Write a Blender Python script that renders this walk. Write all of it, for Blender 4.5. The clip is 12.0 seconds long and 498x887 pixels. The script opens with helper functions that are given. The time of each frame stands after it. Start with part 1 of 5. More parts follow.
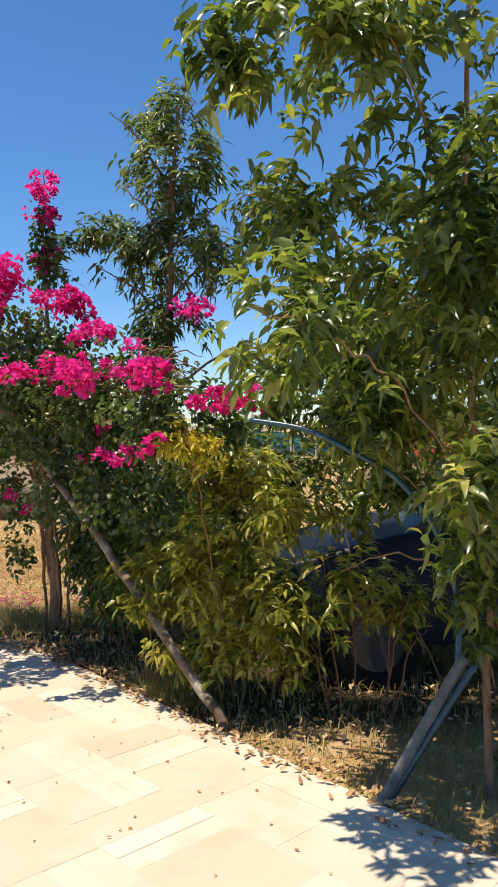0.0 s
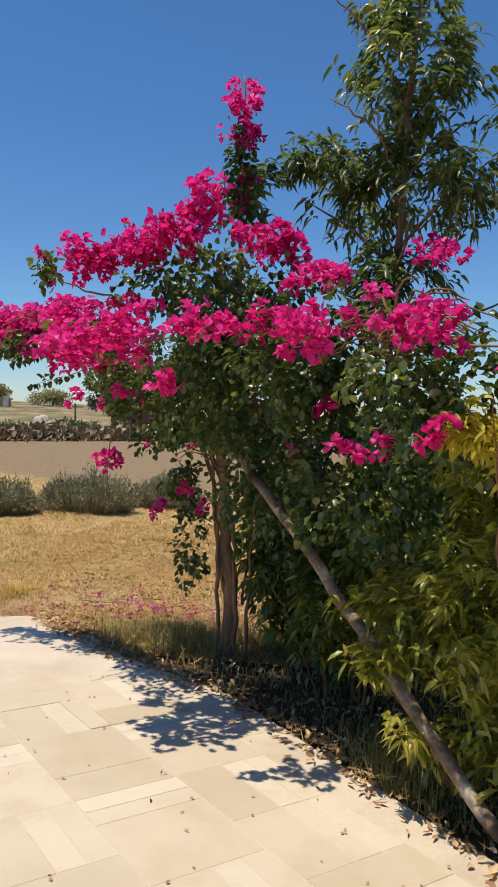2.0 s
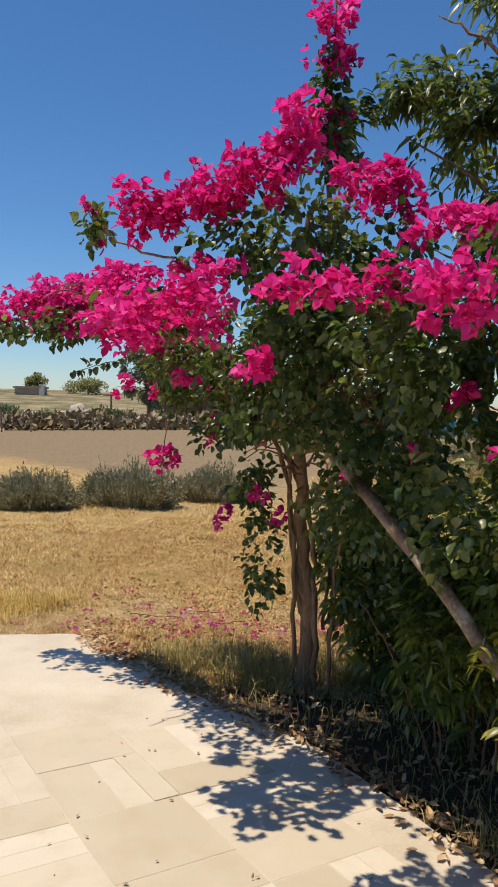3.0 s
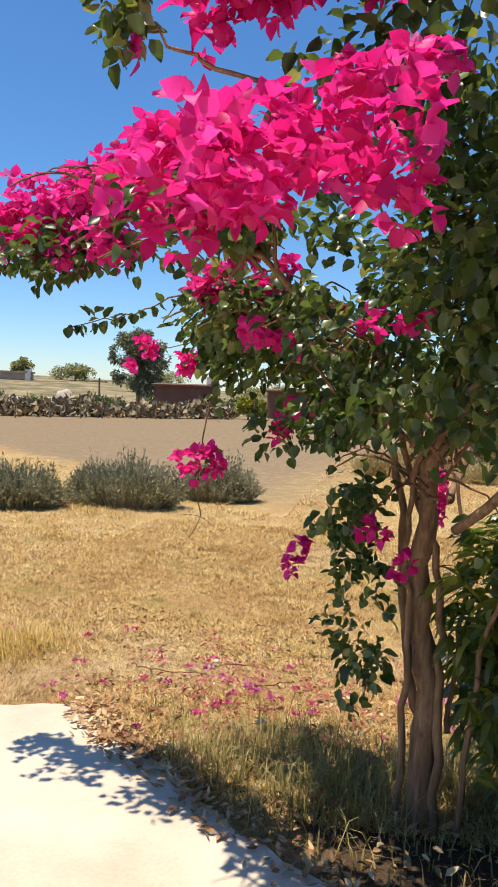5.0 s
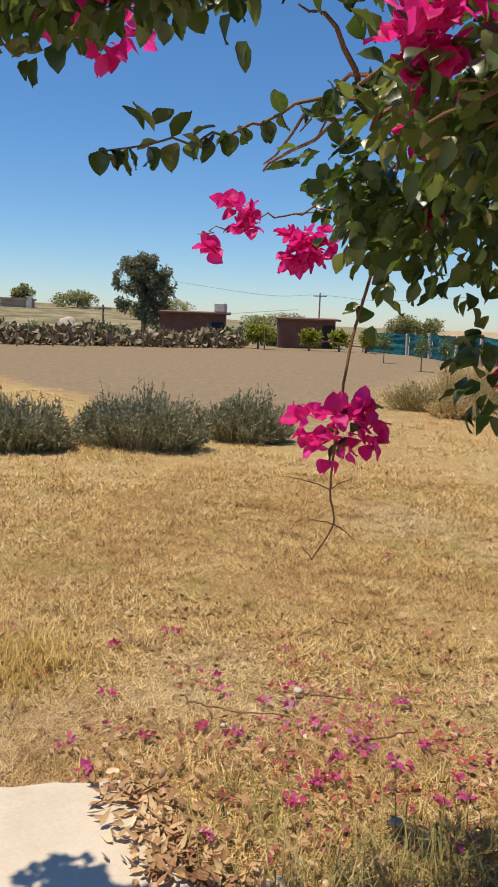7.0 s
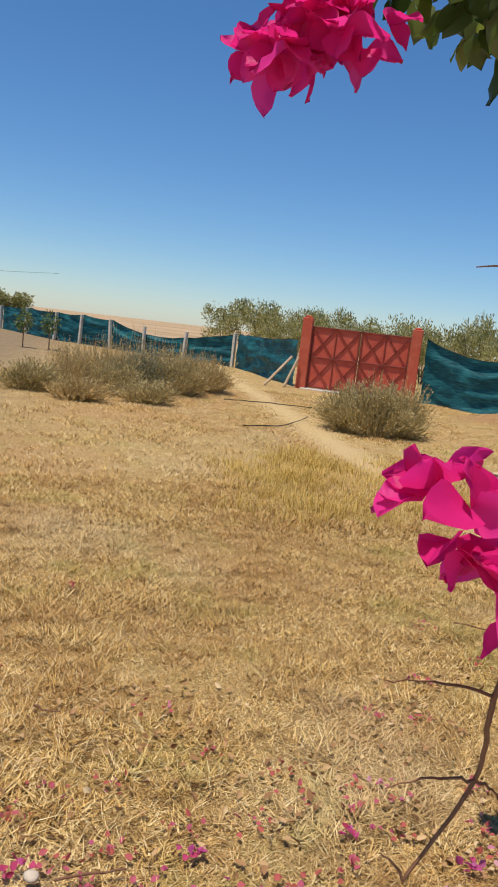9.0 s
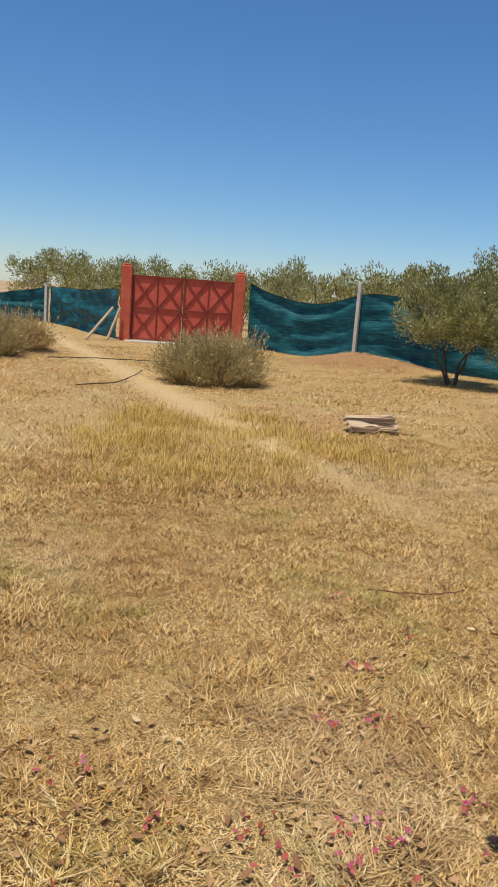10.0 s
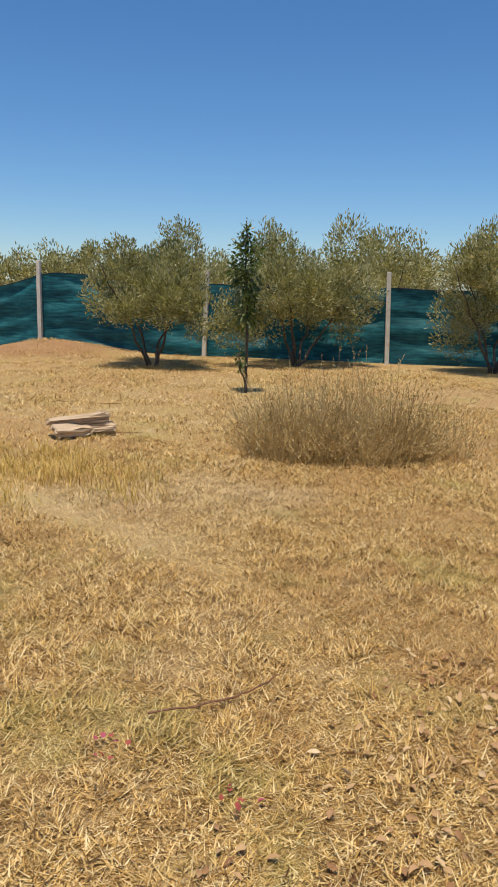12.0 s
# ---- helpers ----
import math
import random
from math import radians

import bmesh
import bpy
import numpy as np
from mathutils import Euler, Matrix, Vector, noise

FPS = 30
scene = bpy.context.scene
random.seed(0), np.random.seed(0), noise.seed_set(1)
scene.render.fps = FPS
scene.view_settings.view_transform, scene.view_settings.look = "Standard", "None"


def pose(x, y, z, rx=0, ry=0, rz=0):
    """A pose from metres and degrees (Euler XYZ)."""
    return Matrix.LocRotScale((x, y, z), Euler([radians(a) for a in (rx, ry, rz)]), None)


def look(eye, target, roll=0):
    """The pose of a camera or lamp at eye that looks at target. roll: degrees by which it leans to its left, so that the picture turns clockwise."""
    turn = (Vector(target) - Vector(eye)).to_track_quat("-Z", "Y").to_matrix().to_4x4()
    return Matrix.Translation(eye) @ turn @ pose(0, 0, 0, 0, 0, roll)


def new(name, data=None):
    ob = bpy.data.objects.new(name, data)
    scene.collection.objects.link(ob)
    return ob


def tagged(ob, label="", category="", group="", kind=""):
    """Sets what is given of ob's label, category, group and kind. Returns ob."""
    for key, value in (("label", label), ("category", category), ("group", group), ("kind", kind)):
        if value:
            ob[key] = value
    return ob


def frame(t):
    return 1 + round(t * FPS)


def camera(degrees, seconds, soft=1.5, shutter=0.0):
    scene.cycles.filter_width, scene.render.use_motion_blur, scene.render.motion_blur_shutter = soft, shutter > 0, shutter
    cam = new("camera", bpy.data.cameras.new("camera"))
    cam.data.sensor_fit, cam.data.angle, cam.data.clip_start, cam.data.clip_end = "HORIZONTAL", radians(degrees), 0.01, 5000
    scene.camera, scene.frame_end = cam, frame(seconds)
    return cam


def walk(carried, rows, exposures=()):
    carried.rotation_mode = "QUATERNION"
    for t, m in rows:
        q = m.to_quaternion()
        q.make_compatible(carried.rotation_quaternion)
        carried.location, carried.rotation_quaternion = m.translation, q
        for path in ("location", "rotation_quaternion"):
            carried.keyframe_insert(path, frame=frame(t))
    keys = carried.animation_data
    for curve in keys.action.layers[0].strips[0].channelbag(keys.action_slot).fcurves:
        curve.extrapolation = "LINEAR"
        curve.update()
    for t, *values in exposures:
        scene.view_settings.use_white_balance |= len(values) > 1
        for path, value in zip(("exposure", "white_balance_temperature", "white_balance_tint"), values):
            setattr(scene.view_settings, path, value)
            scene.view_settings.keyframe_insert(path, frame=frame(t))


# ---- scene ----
cam = camera(35.9, 12.0, 1.8)
METRES, EYE, TILT, LEAN, TURN = 9.6, 1.5, 0.0, 0.0, 0.0
ROWS = [
    (0.0, 0.0, 0.0, 0.0, -0.03, -1.44, 1.11),
    (0.5, -0.0117, 0.0298, -0.0009, 5.43, -1.56, 0.79),
    (1.0, -0.0328, 0.0634, -0.0005, 6.37, -1.52, -0.35),
    (1.5, -0.05, 0.1019, -0.0033, 7.51, -1.69, -0.96),
    (2.0, -0.0723, 0.14, -0.0058, 9.67, -1.97, -1.04),
    (2.5, -0.1009, 0.1817, -0.0052, 10.44, -2.5, -1.05),
    (3.0, -0.1168, 0.2222, -0.004, 12.16, -2.95, -0.74),
    (3.5, -0.1403, 0.2625, -0.007, 13.09, -3.52, -0.72),
    (5.5, -0.2106, 0.4183, -0.0122, 10.86, -3.7, -2.21),
    (6.0, -0.2289, 0.453, -0.016, 11.91, -6.86, -2.15),
    (6.5, -0.2496, 0.4922, -0.0154, 12.03, -8.53, -2.24),
    (8.5, -0.3146, 0.6322, -0.0252, -3.63, -9.15, -2.73),
    (9.0, -0.3285, 0.6682, -0.0281, -18.41, -8.29, -6.67),
    (9.5, -0.3321, 0.7062, -0.0306, -29.78, -8.57, -5.94),
    (10.0, -0.333, 0.7488, -0.0348, -32.38, -10.64, -4.35),
    (10.5, -0.3276, 0.7893, -0.0361, -40.82, -11.25, -3.87),
    (11.0, -0.3024, 0.8258, -0.0385, -32.64, -12.18, -2.57),
    (11.5, -0.2748, 0.8546, -0.0394, -36.06, -12.07, -3.19),
    (12.0, -0.2396, 0.8818, -0.0386, -55.77, -10.96, -1.29),
]
walk(cam, [(t, pose(0, 0, EYE, TILT, LEAN, TURN) @ pose(METRES * x, METRES * y, METRES * z, 90 + pitch, roll, yaw)) for t, x, y, z, yaw, pitch, roll in ROWS],
     exposures=[(0.0, 0.38), (0.6, 0.25), (1.5, 0.0), (3.5, -0.05), (5.3, 0.42), (5.7, 0.36), (6.5, 0.05), (8.5, 0.0), (9.5, -0.12), (12.0, -0.08)])


# ---- light ----
SUN_WAY = Vector((-0.23, -0.11, 1.0)).normalized()
world = bpy.data.worlds.new("sky_world")
scene.world = world
world.use_nodes = True
wn = world.node_tree
sky = wn.nodes.new("ShaderNodeTexSky")
sky.sky_type = 'NISHITA'
sky.sun_disc = False
sky.sun_elevation = math.asin(SUN_WAY.z)
sky.sun_rotation = math.atan2(SUN_WAY.x, SUN_WAY.y)
sky.air_density, sky.dust_density, sky.ozone_density = 1.0, 0.15, 9.0
wn.nodes["Background"].inputs["Strength"].default_value = 0.11
tone = wn.nodes.new("ShaderNodeHueSaturation")
tone.inputs["Saturation"].default_value = 1.12
tone.inputs["Value"].default_value = 1.1
wn.links.new(sky.outputs[0], tone.inputs["Color"])
wn.links.new(tone.outputs[0], wn.nodes["Background"].inputs["Color"])
sun = new("sun", bpy.data.lights.new("sun", 'SUN'))
sun.data.energy, sun.data.angle, sun.data.color = 5.0, radians(0.53), (1.0, 0.89, 0.74)
sun.matrix_world = look(SUN_WAY * 60, (0, 0, 0))


# ---- materials ----
class Nodes:
    """A small builder of node materials."""

    def __init__(self, name):
        self.m = bpy.data.materials.new(name)
        self.m.use_nodes = True
        self.t = self.m.node_tree
        self.bsdf = self.t.nodes["Principled BSDF"]
        self.out = self.t.nodes["Material Output"]

    def add(self, kind, **values):
        n = self.t.nodes.new(kind)
        for k, v in values.items():
            n.inputs[k].default_value = v
        return n

    def link(self, a, b):
        self.t.links.new(a, b)

    def coords(self):
        return self.add("ShaderNodeNewGeometry").outputs["Position"]

    def local(self):
        return self.add("ShaderNodeTexCoord").outputs["Object"]

    def noise(self, scale, detail=4.0, rough=0.55, vec=None):
        n = self.add("ShaderNodeTexNoise", Scale=scale, Detail=detail, Roughness=rough)
        self.link(vec or self.coords(), n.inputs["Vector"])
        return n.outputs["Fac"]

    def ramp(self, fac, stops):
        n = self.add("ShaderNodeValToRGB")
        e = n.color_ramp.elements
        while len(e) < len(stops):
            e.new(0.5)
        for k, (p, c) in enumerate(stops):
            e[k].position, e[k].color = p, (*c, 1.0)
        self.link(fac, n.inputs["Fac"])
        return n.outputs["Color"]

    def mix(self, fac, a, b, blend='MIX'):
        n = self.t.nodes.new("ShaderNodeMix")
        n.data_type, n.blend_type = 'RGBA', blend
        for sock, v in ((n.inputs[0], fac), (n.inputs[6], a), (n.inputs[7], b)):
            if isinstance(v, (int, float)):
                sock.default_value = v
            elif isinstance(v, tuple):
                sock.default_value = (*v, 1.0)
            else:
                self.link(v, sock)
        return n.outputs[2]

    def math(self, op, a, b=0.0, c=0.0):
        n = self.t.nodes.new("ShaderNodeMath")
        n.operation = op
        for k, v in enumerate((a, b, c)):
            if isinstance(v, (int, float)):
                n.inputs[k].default_value = v
            else:
                self.link(v, n.inputs[k])
        return n.outputs[0]

    def smooth(self, v, lo, hi):
        n = self.t.nodes.new("ShaderNodeMapRange")
        n.interpolation_type = 'SMOOTHSTEP'
        n.inputs[1].default_value, n.inputs[2].default_value = lo, hi
        self.link(v, n.inputs[0])
        return n.outputs[0]

    def bump(self, height, strength=0.4, distance=0.01):
        n = self.add("ShaderNodeBump", Strength=strength, Distance=distance)
        self.link(height, n.inputs["Height"])
        self.link(n.outputs[0], self.bsdf.inputs["Normal"])

    def color(self, c, rough=0.8, spec=0.3):
        if isinstance(c, tuple):
            self.bsdf.inputs["Base Color"].default_value = (*c, 1.0)
        else:
            self.link(c, self.bsdf.inputs["Base Color"])
        self.bsdf.inputs["Roughness"].default_value = rough
        self.bsdf.inputs["Specular IOR Level"].default_value = spec
        return self

    def thin(self, c, share):
        """Lets part of the light through, as a leaf or a petal does."""
        tr = self.t.nodes.new("ShaderNodeBsdfTranslucent")
        if isinstance(c, tuple):
            tr.inputs["Color"].default_value = (*c, 1.0)
        else:
            self.link(c, tr.inputs["Color"])
        mx = self.t.nodes.new("ShaderNodeMixShader")
        mx.inputs[0].default_value = share
        self.link(self.bsdf.outputs[0], mx.inputs[1])
        self.link(tr.outputs[0], mx.inputs[2])
        self.link(mx.outputs[0], self.out.inputs["Surface"])


def leafy(name, stops, rough=0.5, spec=0.4, share=0.3, glow=1.3):
    """Leaves: every leaf its own tint, with patches over the crown."""
    n = Nodes(name)
    isl = n.add("ShaderNodeNewGeometry").outputs["Random Per Island"]
    patch = n.noise(2.2, 2.0)
    f = n.math('ADD', n.math('MULTIPLY', isl, 0.62), n.math('MULTIPLY', n.smooth(patch, 0.3, 0.7), 0.38))
    col = n.ramp(f, stops)
    n.color(col, rough, spec)
    n.thin(n.mix(1.0, col, (glow, glow, glow * (0.55 if glow > 1.05 else 1.0)), 'MULTIPLY'), share)
    return n.m


def speckled(name, stops, scale=8.0, rough=0.85, fine=90.0, depth=0.004, strength=0.5, spec=0.25, vec="world"):
    n = Nodes(name)
    v = n.coords() if vec == "world" else n.local()
    big = n.noise(scale, 5.0, 0.6, v)
    small = n.noise(fine, 4.0, 0.7, v)
    f = n.math('ADD', n.math('MULTIPLY', big, 0.65), n.math('MULTIPLY', small, 0.35))
    n.color(n.ramp(f, stops), rough, spec)
    n.bump(small, strength, depth)
    return n.m


def striped(name, stops, along=(60, 60, 3), rough=0.8, depth=0.004, spec=0.3):
    """Wood and bark: grain drawn out along one axis of the part."""
    n = Nodes(name)
    mp = n.add("ShaderNodeMapping")
    mp.inputs["Scale"].default_value = along
    n.link(n.local(), mp.inputs["Vector"])
    g = n.noise(1.0, 5.0, 0.65, mp.outputs[0])
    w = n.noise(3.0, 3.0, 0.5)
    f = n.math('ADD', n.math('MULTIPLY', g, 0.7), n.math('MULTIPLY', w, 0.3))
    n.color(n.ramp(f, stops), rough, spec)
    n.bump(g, 0.7, depth)
    return n.m


def make_ground():
    n = Nodes("dry_ground")
    pos = n.coords()
    sep = n.add("ShaderNodeSeparateXYZ")
    n.link(pos, sep.inputs[0])
    x, y = sep.outputs["X"], sep.outputs["Y"]
    big, mid, fine = n.noise(0.35, 4.0), n.noise(2.6, 5.0, 0.6), n.noise(130.0, 5.0, 0.8)
    wob0 = n.math('MULTIPLY', n.math('SUBTRACT', n.noise(0.5, 2.0), 0.5), 2.0)
    straw = n.ramp(fine, [(0.34, (0.06, 0.035, 0.014)), (0.44, (0.25, 0.165, 0.062)), (0.53, (0.48, 0.335, 0.135)), (0.64, (0.70, 0.56, 0.31))])
    rusty = n.ramp(fine, [(0.32, (0.12, 0.06, 0.022)), (0.46, (0.35, 0.20, 0.085)), (0.66, (0.56, 0.37, 0.19))])
    bare = n.ramp(fine, [(0.3, (0.34, 0.24, 0.12)), (0.7, (0.66, 0.52, 0.31))])
    col = n.mix(n.math('MULTIPLY', n.smooth(big, 0.42, 0.62), 0.55), straw, rusty)
    col = n.mix(n.math('MULTIPLY', n.smooth(mid, 0.53, 0.68), 0.7), col, bare)
    speck = n.noise(170.0, 4.0, 0.7)
    col = n.mix(n.math('MULTIPLY', n.smooth(speck, 0.54, 0.68), 0.7), col, (0.12, 0.07, 0.03))
    col = n.mix(n.math('MULTIPLY', n.smooth(n.noise(1.6, 4.0, 0.65), 0.53, 0.68), 0.35), col, (0.34, 0.30, 0.10))
    dx, dy = n.math('SUBTRACT', x, 10.2), n.math('SUBTRACT', y, 22.7)
    heap = n.math('SQRT', n.math('ADD', n.math('MULTIPLY', dx, dx), n.math('MULTIPLY', n.math('MULTIPLY', dy, dy), 2.0)))
    col = n.mix(n.math('MULTIPLY', n.math('SUBTRACT', 1.0, n.smooth(n.math('ADD', heap, n.math('MULTIPLY', wob0, 0.7)), 1.2, 2.4)), 0.8), col, n.ramp(fine, [(0.3, (0.20, 0.10, 0.045)), (0.7, (0.46, 0.27, 0.14))]))
    track = n.math('ABSOLUTE', n.math('ADD', n.math('SUBTRACT', x, n.math('MULTIPLY', y, 0.18)), n.math('ADD', n.math('MULTIPLY', wob0, 0.35), 1.0)))
    col = n.mix(n.math('MULTIPLY', n.math('SUBTRACT', 1.0, n.smooth(track, 0.08, 0.6)), n.math('MULTIPLY', n.smooth(y, 10.2, 12.2), 0.55)), col, n.ramp(fine, [(0.35, (0.42, 0.29, 0.13)), (0.65, (0.74, 0.60, 0.34))]))
    # ploughed field beyond the lavender, then pale land far off
    wob = n.math('MULTIPLY', n.math('SUBTRACT', mid, 0.5), 4.0)
    edge = n.math('ADD', n.math('ADD', y, wob), n.math('MULTIPLY', x, 0.9))
    left = n.math('SUBTRACT', 1.0, n.smooth(n.math('ADD', n.math('SUBTRACT', x, n.math('MULTIPLY', y, 0.16)), wob), -8.6, -4.6))
    field = n.math('MULTIPLY', n.smooth(edge, 11.4, 13.0), left)
    soil = n.ramp(n.noise(6.0, 5.0, 0.7), [(0.3, (0.18, 0.13, 0.075)), (0.55, (0.25, 0.185, 0.11)), (0.8, (0.33, 0.25, 0.155))])
    col = n.mix(field, col, soil)
    far = n.smooth(y, 52.0, 75.0)
    pale = n.ramp(n.noise(0.03, 5.0, 0.7), [(0.35, (0.30, 0.22, 0.12)), (0.5, (0.42, 0.30, 0.18)), (0.7, (0.50, 0.37, 0.24))])
    scrub = n.ramp(n.noise(0.25, 5.0, 0.75), [(0.35, (0.10, 0.095, 0.05)), (0.52, (0.24, 0.20, 0.11)), (0.7, (0.42, 0.33, 0.21))])
    pale = n.mix(n.math('SUBTRACT', 1.0, n.smooth(n.math('SUBTRACT', x, n.math('MULTIPLY', y, 0.05)), -12.0, 0.0)), pale, scrub)
    col = n.mix(far, col, pale)
    # planting bed along the terrace: humus, its colour darkened for the shade under the shrubs
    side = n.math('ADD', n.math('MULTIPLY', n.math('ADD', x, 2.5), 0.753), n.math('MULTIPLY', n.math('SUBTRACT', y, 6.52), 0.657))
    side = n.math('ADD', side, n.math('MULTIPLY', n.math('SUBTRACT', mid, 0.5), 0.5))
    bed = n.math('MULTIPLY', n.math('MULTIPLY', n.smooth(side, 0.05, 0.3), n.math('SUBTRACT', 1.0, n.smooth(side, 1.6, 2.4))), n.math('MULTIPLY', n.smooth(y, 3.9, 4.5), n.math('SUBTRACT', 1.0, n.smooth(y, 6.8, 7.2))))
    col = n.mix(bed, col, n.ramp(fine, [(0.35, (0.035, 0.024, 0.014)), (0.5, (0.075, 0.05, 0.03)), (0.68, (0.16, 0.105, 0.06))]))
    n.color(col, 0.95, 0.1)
    n.bump(n.math('ADD', fine, n.math('MULTIPLY', speck, 0.5)), 0.8, 0.006)
    return n.m


def make_stone_tile(name, stops):
    n = Nodes(name)
    info = n.add("ShaderNodeObjectInfo").outputs["Random"]
    isl = n.add("ShaderNodeNewGeometry").outputs["Random Per Island"]
    f = n.math('FRACT', n.math('ADD', n.math('MULTIPLY', info, 7.3), n.math('MULTIPLY', isl, 3.1)))
    base = n.ramp(f, stops)
    cloud = n.noise(4.5, 5.0, 0.65)
    col = n.mix(n.math('MULTIPLY', n.smooth(cloud, 0.45, 0.7), 0.45), base, (0.46, 0.37, 0.24))
    col = n.mix(n.math('MULTIPLY', n.smooth(n.noise(0.9, 4.0, 0.6), 0.45, 0.65), 0.35), col, (0.66, 0.575, 0.43))
    fine = n.noise(70.0, 5.0, 0.7)
    col = n.mix(n.math('MULTIPLY', n.smooth(fine, 0.55, 0.8), 0.3), col, (0.50, 0.41, 0.29))
    n.color(col, 0.82, 0.25)
    n.bump(fine, 0.35, 0.003)
    return n.m


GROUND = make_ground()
TILE = make_stone_tile("limestone_tile", [(0.0, (0.49, 0.415, 0.295)), (0.35, (0.525, 0.45, 0.325)), (0.7, (0.55, 0.47, 0.345)), (1.0, (0.59, 0.51, 0.385))])
SLIP = make_stone_tile("pale_limestone_slip", [(0.0, (0.54, 0.465, 0.345)), (0.4, (0.59, 0.515, 0.39)), (1.0, (0.65, 0.575, 0.45))])
SLAB = speckled("pale_concrete", [(0.3, (0.47, 0.39, 0.28)), (0.5, (0.57, 0.49, 0.37)), (0.7, (0.65, 0.57, 0.45))], 2.5, 0.9, 60)


def make_straw():
    n = Nodes("dry_straw")
    isl = n.add("ShaderNodeNewGeometry").outputs["Random Per Island"]
    col = n.ramp(isl, [(0.0, (0.08, 0.04, 0.013)), (0.2, (0.31, 0.175, 0.05)), (0.45, (0.61, 0.39, 0.125)), (0.7, (0.79, 0.57, 0.23)), (1.0, (0.88, 0.74, 0.43))])
    col = n.mix(n.math('MULTIPLY', n.smooth(n.noise(1.1, 4.0, 0.65), 0.47, 0.6), 0.38), col, (0.46, 0.26, 0.10))
    col = n.mix(n.math('MULTIPLY', n.smooth(n.noise(1.6, 4.0, 0.65), 0.53, 0.68), 0.38), col, (0.40, 0.36, 0.10))
    col = n.mix(n.math('MULTIPLY', n.smooth(n.noise(0.45, 3.0), 0.5, 0.68), 0.4), col, (0.72, 0.60, 0.38))
    col = n.mix(n.math('MULTIPLY', n.smooth(n.noise(8.0, 4.0, 0.7), 0.5, 0.64), 0.5), col, (0.28, 0.165, 0.06))
    n.color(col, 0.7, 0.2)
    n.thin(col, 0.2)
    return n.m


STRAW = make_straw()
WEED = leafy("dry_weed", [(0.0, (0.28, 0.19, 0.075)), (0.5, (0.54, 0.40, 0.175)), (1.0, (0.72, 0.58, 0.31))], 0.8, 0.15, 0.25, 1.0)
GREENISH = leafy("half_dry_grass", [(0.0, (0.14, 0.14, 0.035)), (0.4, (0.30, 0.25, 0.08)), (1.0, (0.55, 0.43, 0.20))], 0.7, 0.2, 0.25, 1.1)
TALL_STRAW = leafy("tall_yellow_grass", [(0.0, (0.26, 0.17, 0.05)), (0.4, (0.54, 0.38, 0.11)), (1.0, (0.78, 0.60, 0.26))], 0.7, 0.2, 0.3, 1.1)
LITTER = leafy("dead_leaf", [(0.0, (0.20, 0.095, 0.045)), (0.4, (0.38, 0.215, 0.10)), (0.75, (0.58, 0.40, 0.21)), (1.0, (0.74, 0.60, 0.38))], 0.8, 0.2, 0.1, 1.0)
PETAL = leafy("fallen_bract", [(0.0, (0.34, 0.09, 0.055)), (0.45, (0.55, 0.14, 0.12)), (0.8, (0.55, 0.12, 0.26)), (1.0, (0.70, 0.42, 0.48))], 0.7, 0.2, 0.4, 1.0)
FRESH_PETAL = leafy("fresh_fallen_bract", [(0.0, (0.42, 0.05, 0.07)), (0.4, (0.58, 0.08, 0.22)), (0.75, (0.56, 0.12, 0.36)), (1.0, (0.68, 0.34, 0.52))], 0.6, 0.2, 0.4, 1.0)
BOUG_LEAF = leafy("bougainvillea_leaf", [(0.0, (0.025, 0.045, 0.013)), (0.45, (0.055, 0.09, 0.022)), (0.8, (0.13, 0.17, 0.045)), (1.0, (0.30, 0.26, 0.10))], 0.36, 0.6, 0.33, 2.0)
BRACT = leafy("magenta_bract", [(0.0, (0.50, 0.008, 0.13)), (0.35, (0.72, 0.016, 0.22)), (0.7, (0.82, 0.035, 0.34)), (0.92, (0.86, 0.075, 0.44)), (1.0, (0.92, 0.28, 0.60))], 0.5, 0.3, 0.5, 1.0)
BIG_LEAF = leafy("broad_lance_leaf", [(0.0, (0.03, 0.05, 0.012)), (0.35, (0.075, 0.11, 0.022)), (0.72, (0.17, 0.20, 0.04)), (0.92, (0.33, 0.32, 0.085)), (1.0, (0.50, 0.47, 0.26))], 0.32, 0.65, 0.45, 2.1)
SLIM_LEAF = leafy("slim_lance_leaf", [(0.0, (0.04, 0.065, 0.02)), (0.5, (0.10, 0.14, 0.04)), (0.9, (0.24, 0.25, 0.085)), (1.0, (0.42, 0.36, 0.09))], 0.36, 0.5, 0.4, 1.8)
LIGHT_LEAF = leafy("light_lance_leaf", [(0.0, (0.05, 0.068, 0.012)), (0.35, (0.17, 0.19, 0.03)), (0.75, (0.36, 0.34, 0.06)), (1.0, (0.58, 0.50, 0.13))], 0.34, 0.55, 0.45, 1.9)
YELLOW_LEAF = leafy("yellow_green_leaf", [(0.0, (0.24, 0.24, 0.03)), (0.5, (0.50, 0.42, 0.04)), (1.0, (0.70, 0.56, 0.07))], 0.45, 0.4, 0.35, 1.3)
OLIVE_LEAF = leafy("olive_leaf", [(0.0, (0.09, 0.095, 0.036)), (0.45, (0.27, 0.265, 0.11)), (0.8, (0.45, 0.425, 0.22)), (1.0, (0.64, 0.60, 0.42))], 0.5, 0.4, 0.3, 1.4)
GREY_LEAF = leafy("lavender_leaf", [(0.0, (0.15, 0.145, 0.07)), (0.5, (0.31, 0.29, 0.16)), (1.0, (0.50, 0.455, 0.31))], 0.7, 0.2, 0.15, 1.0)
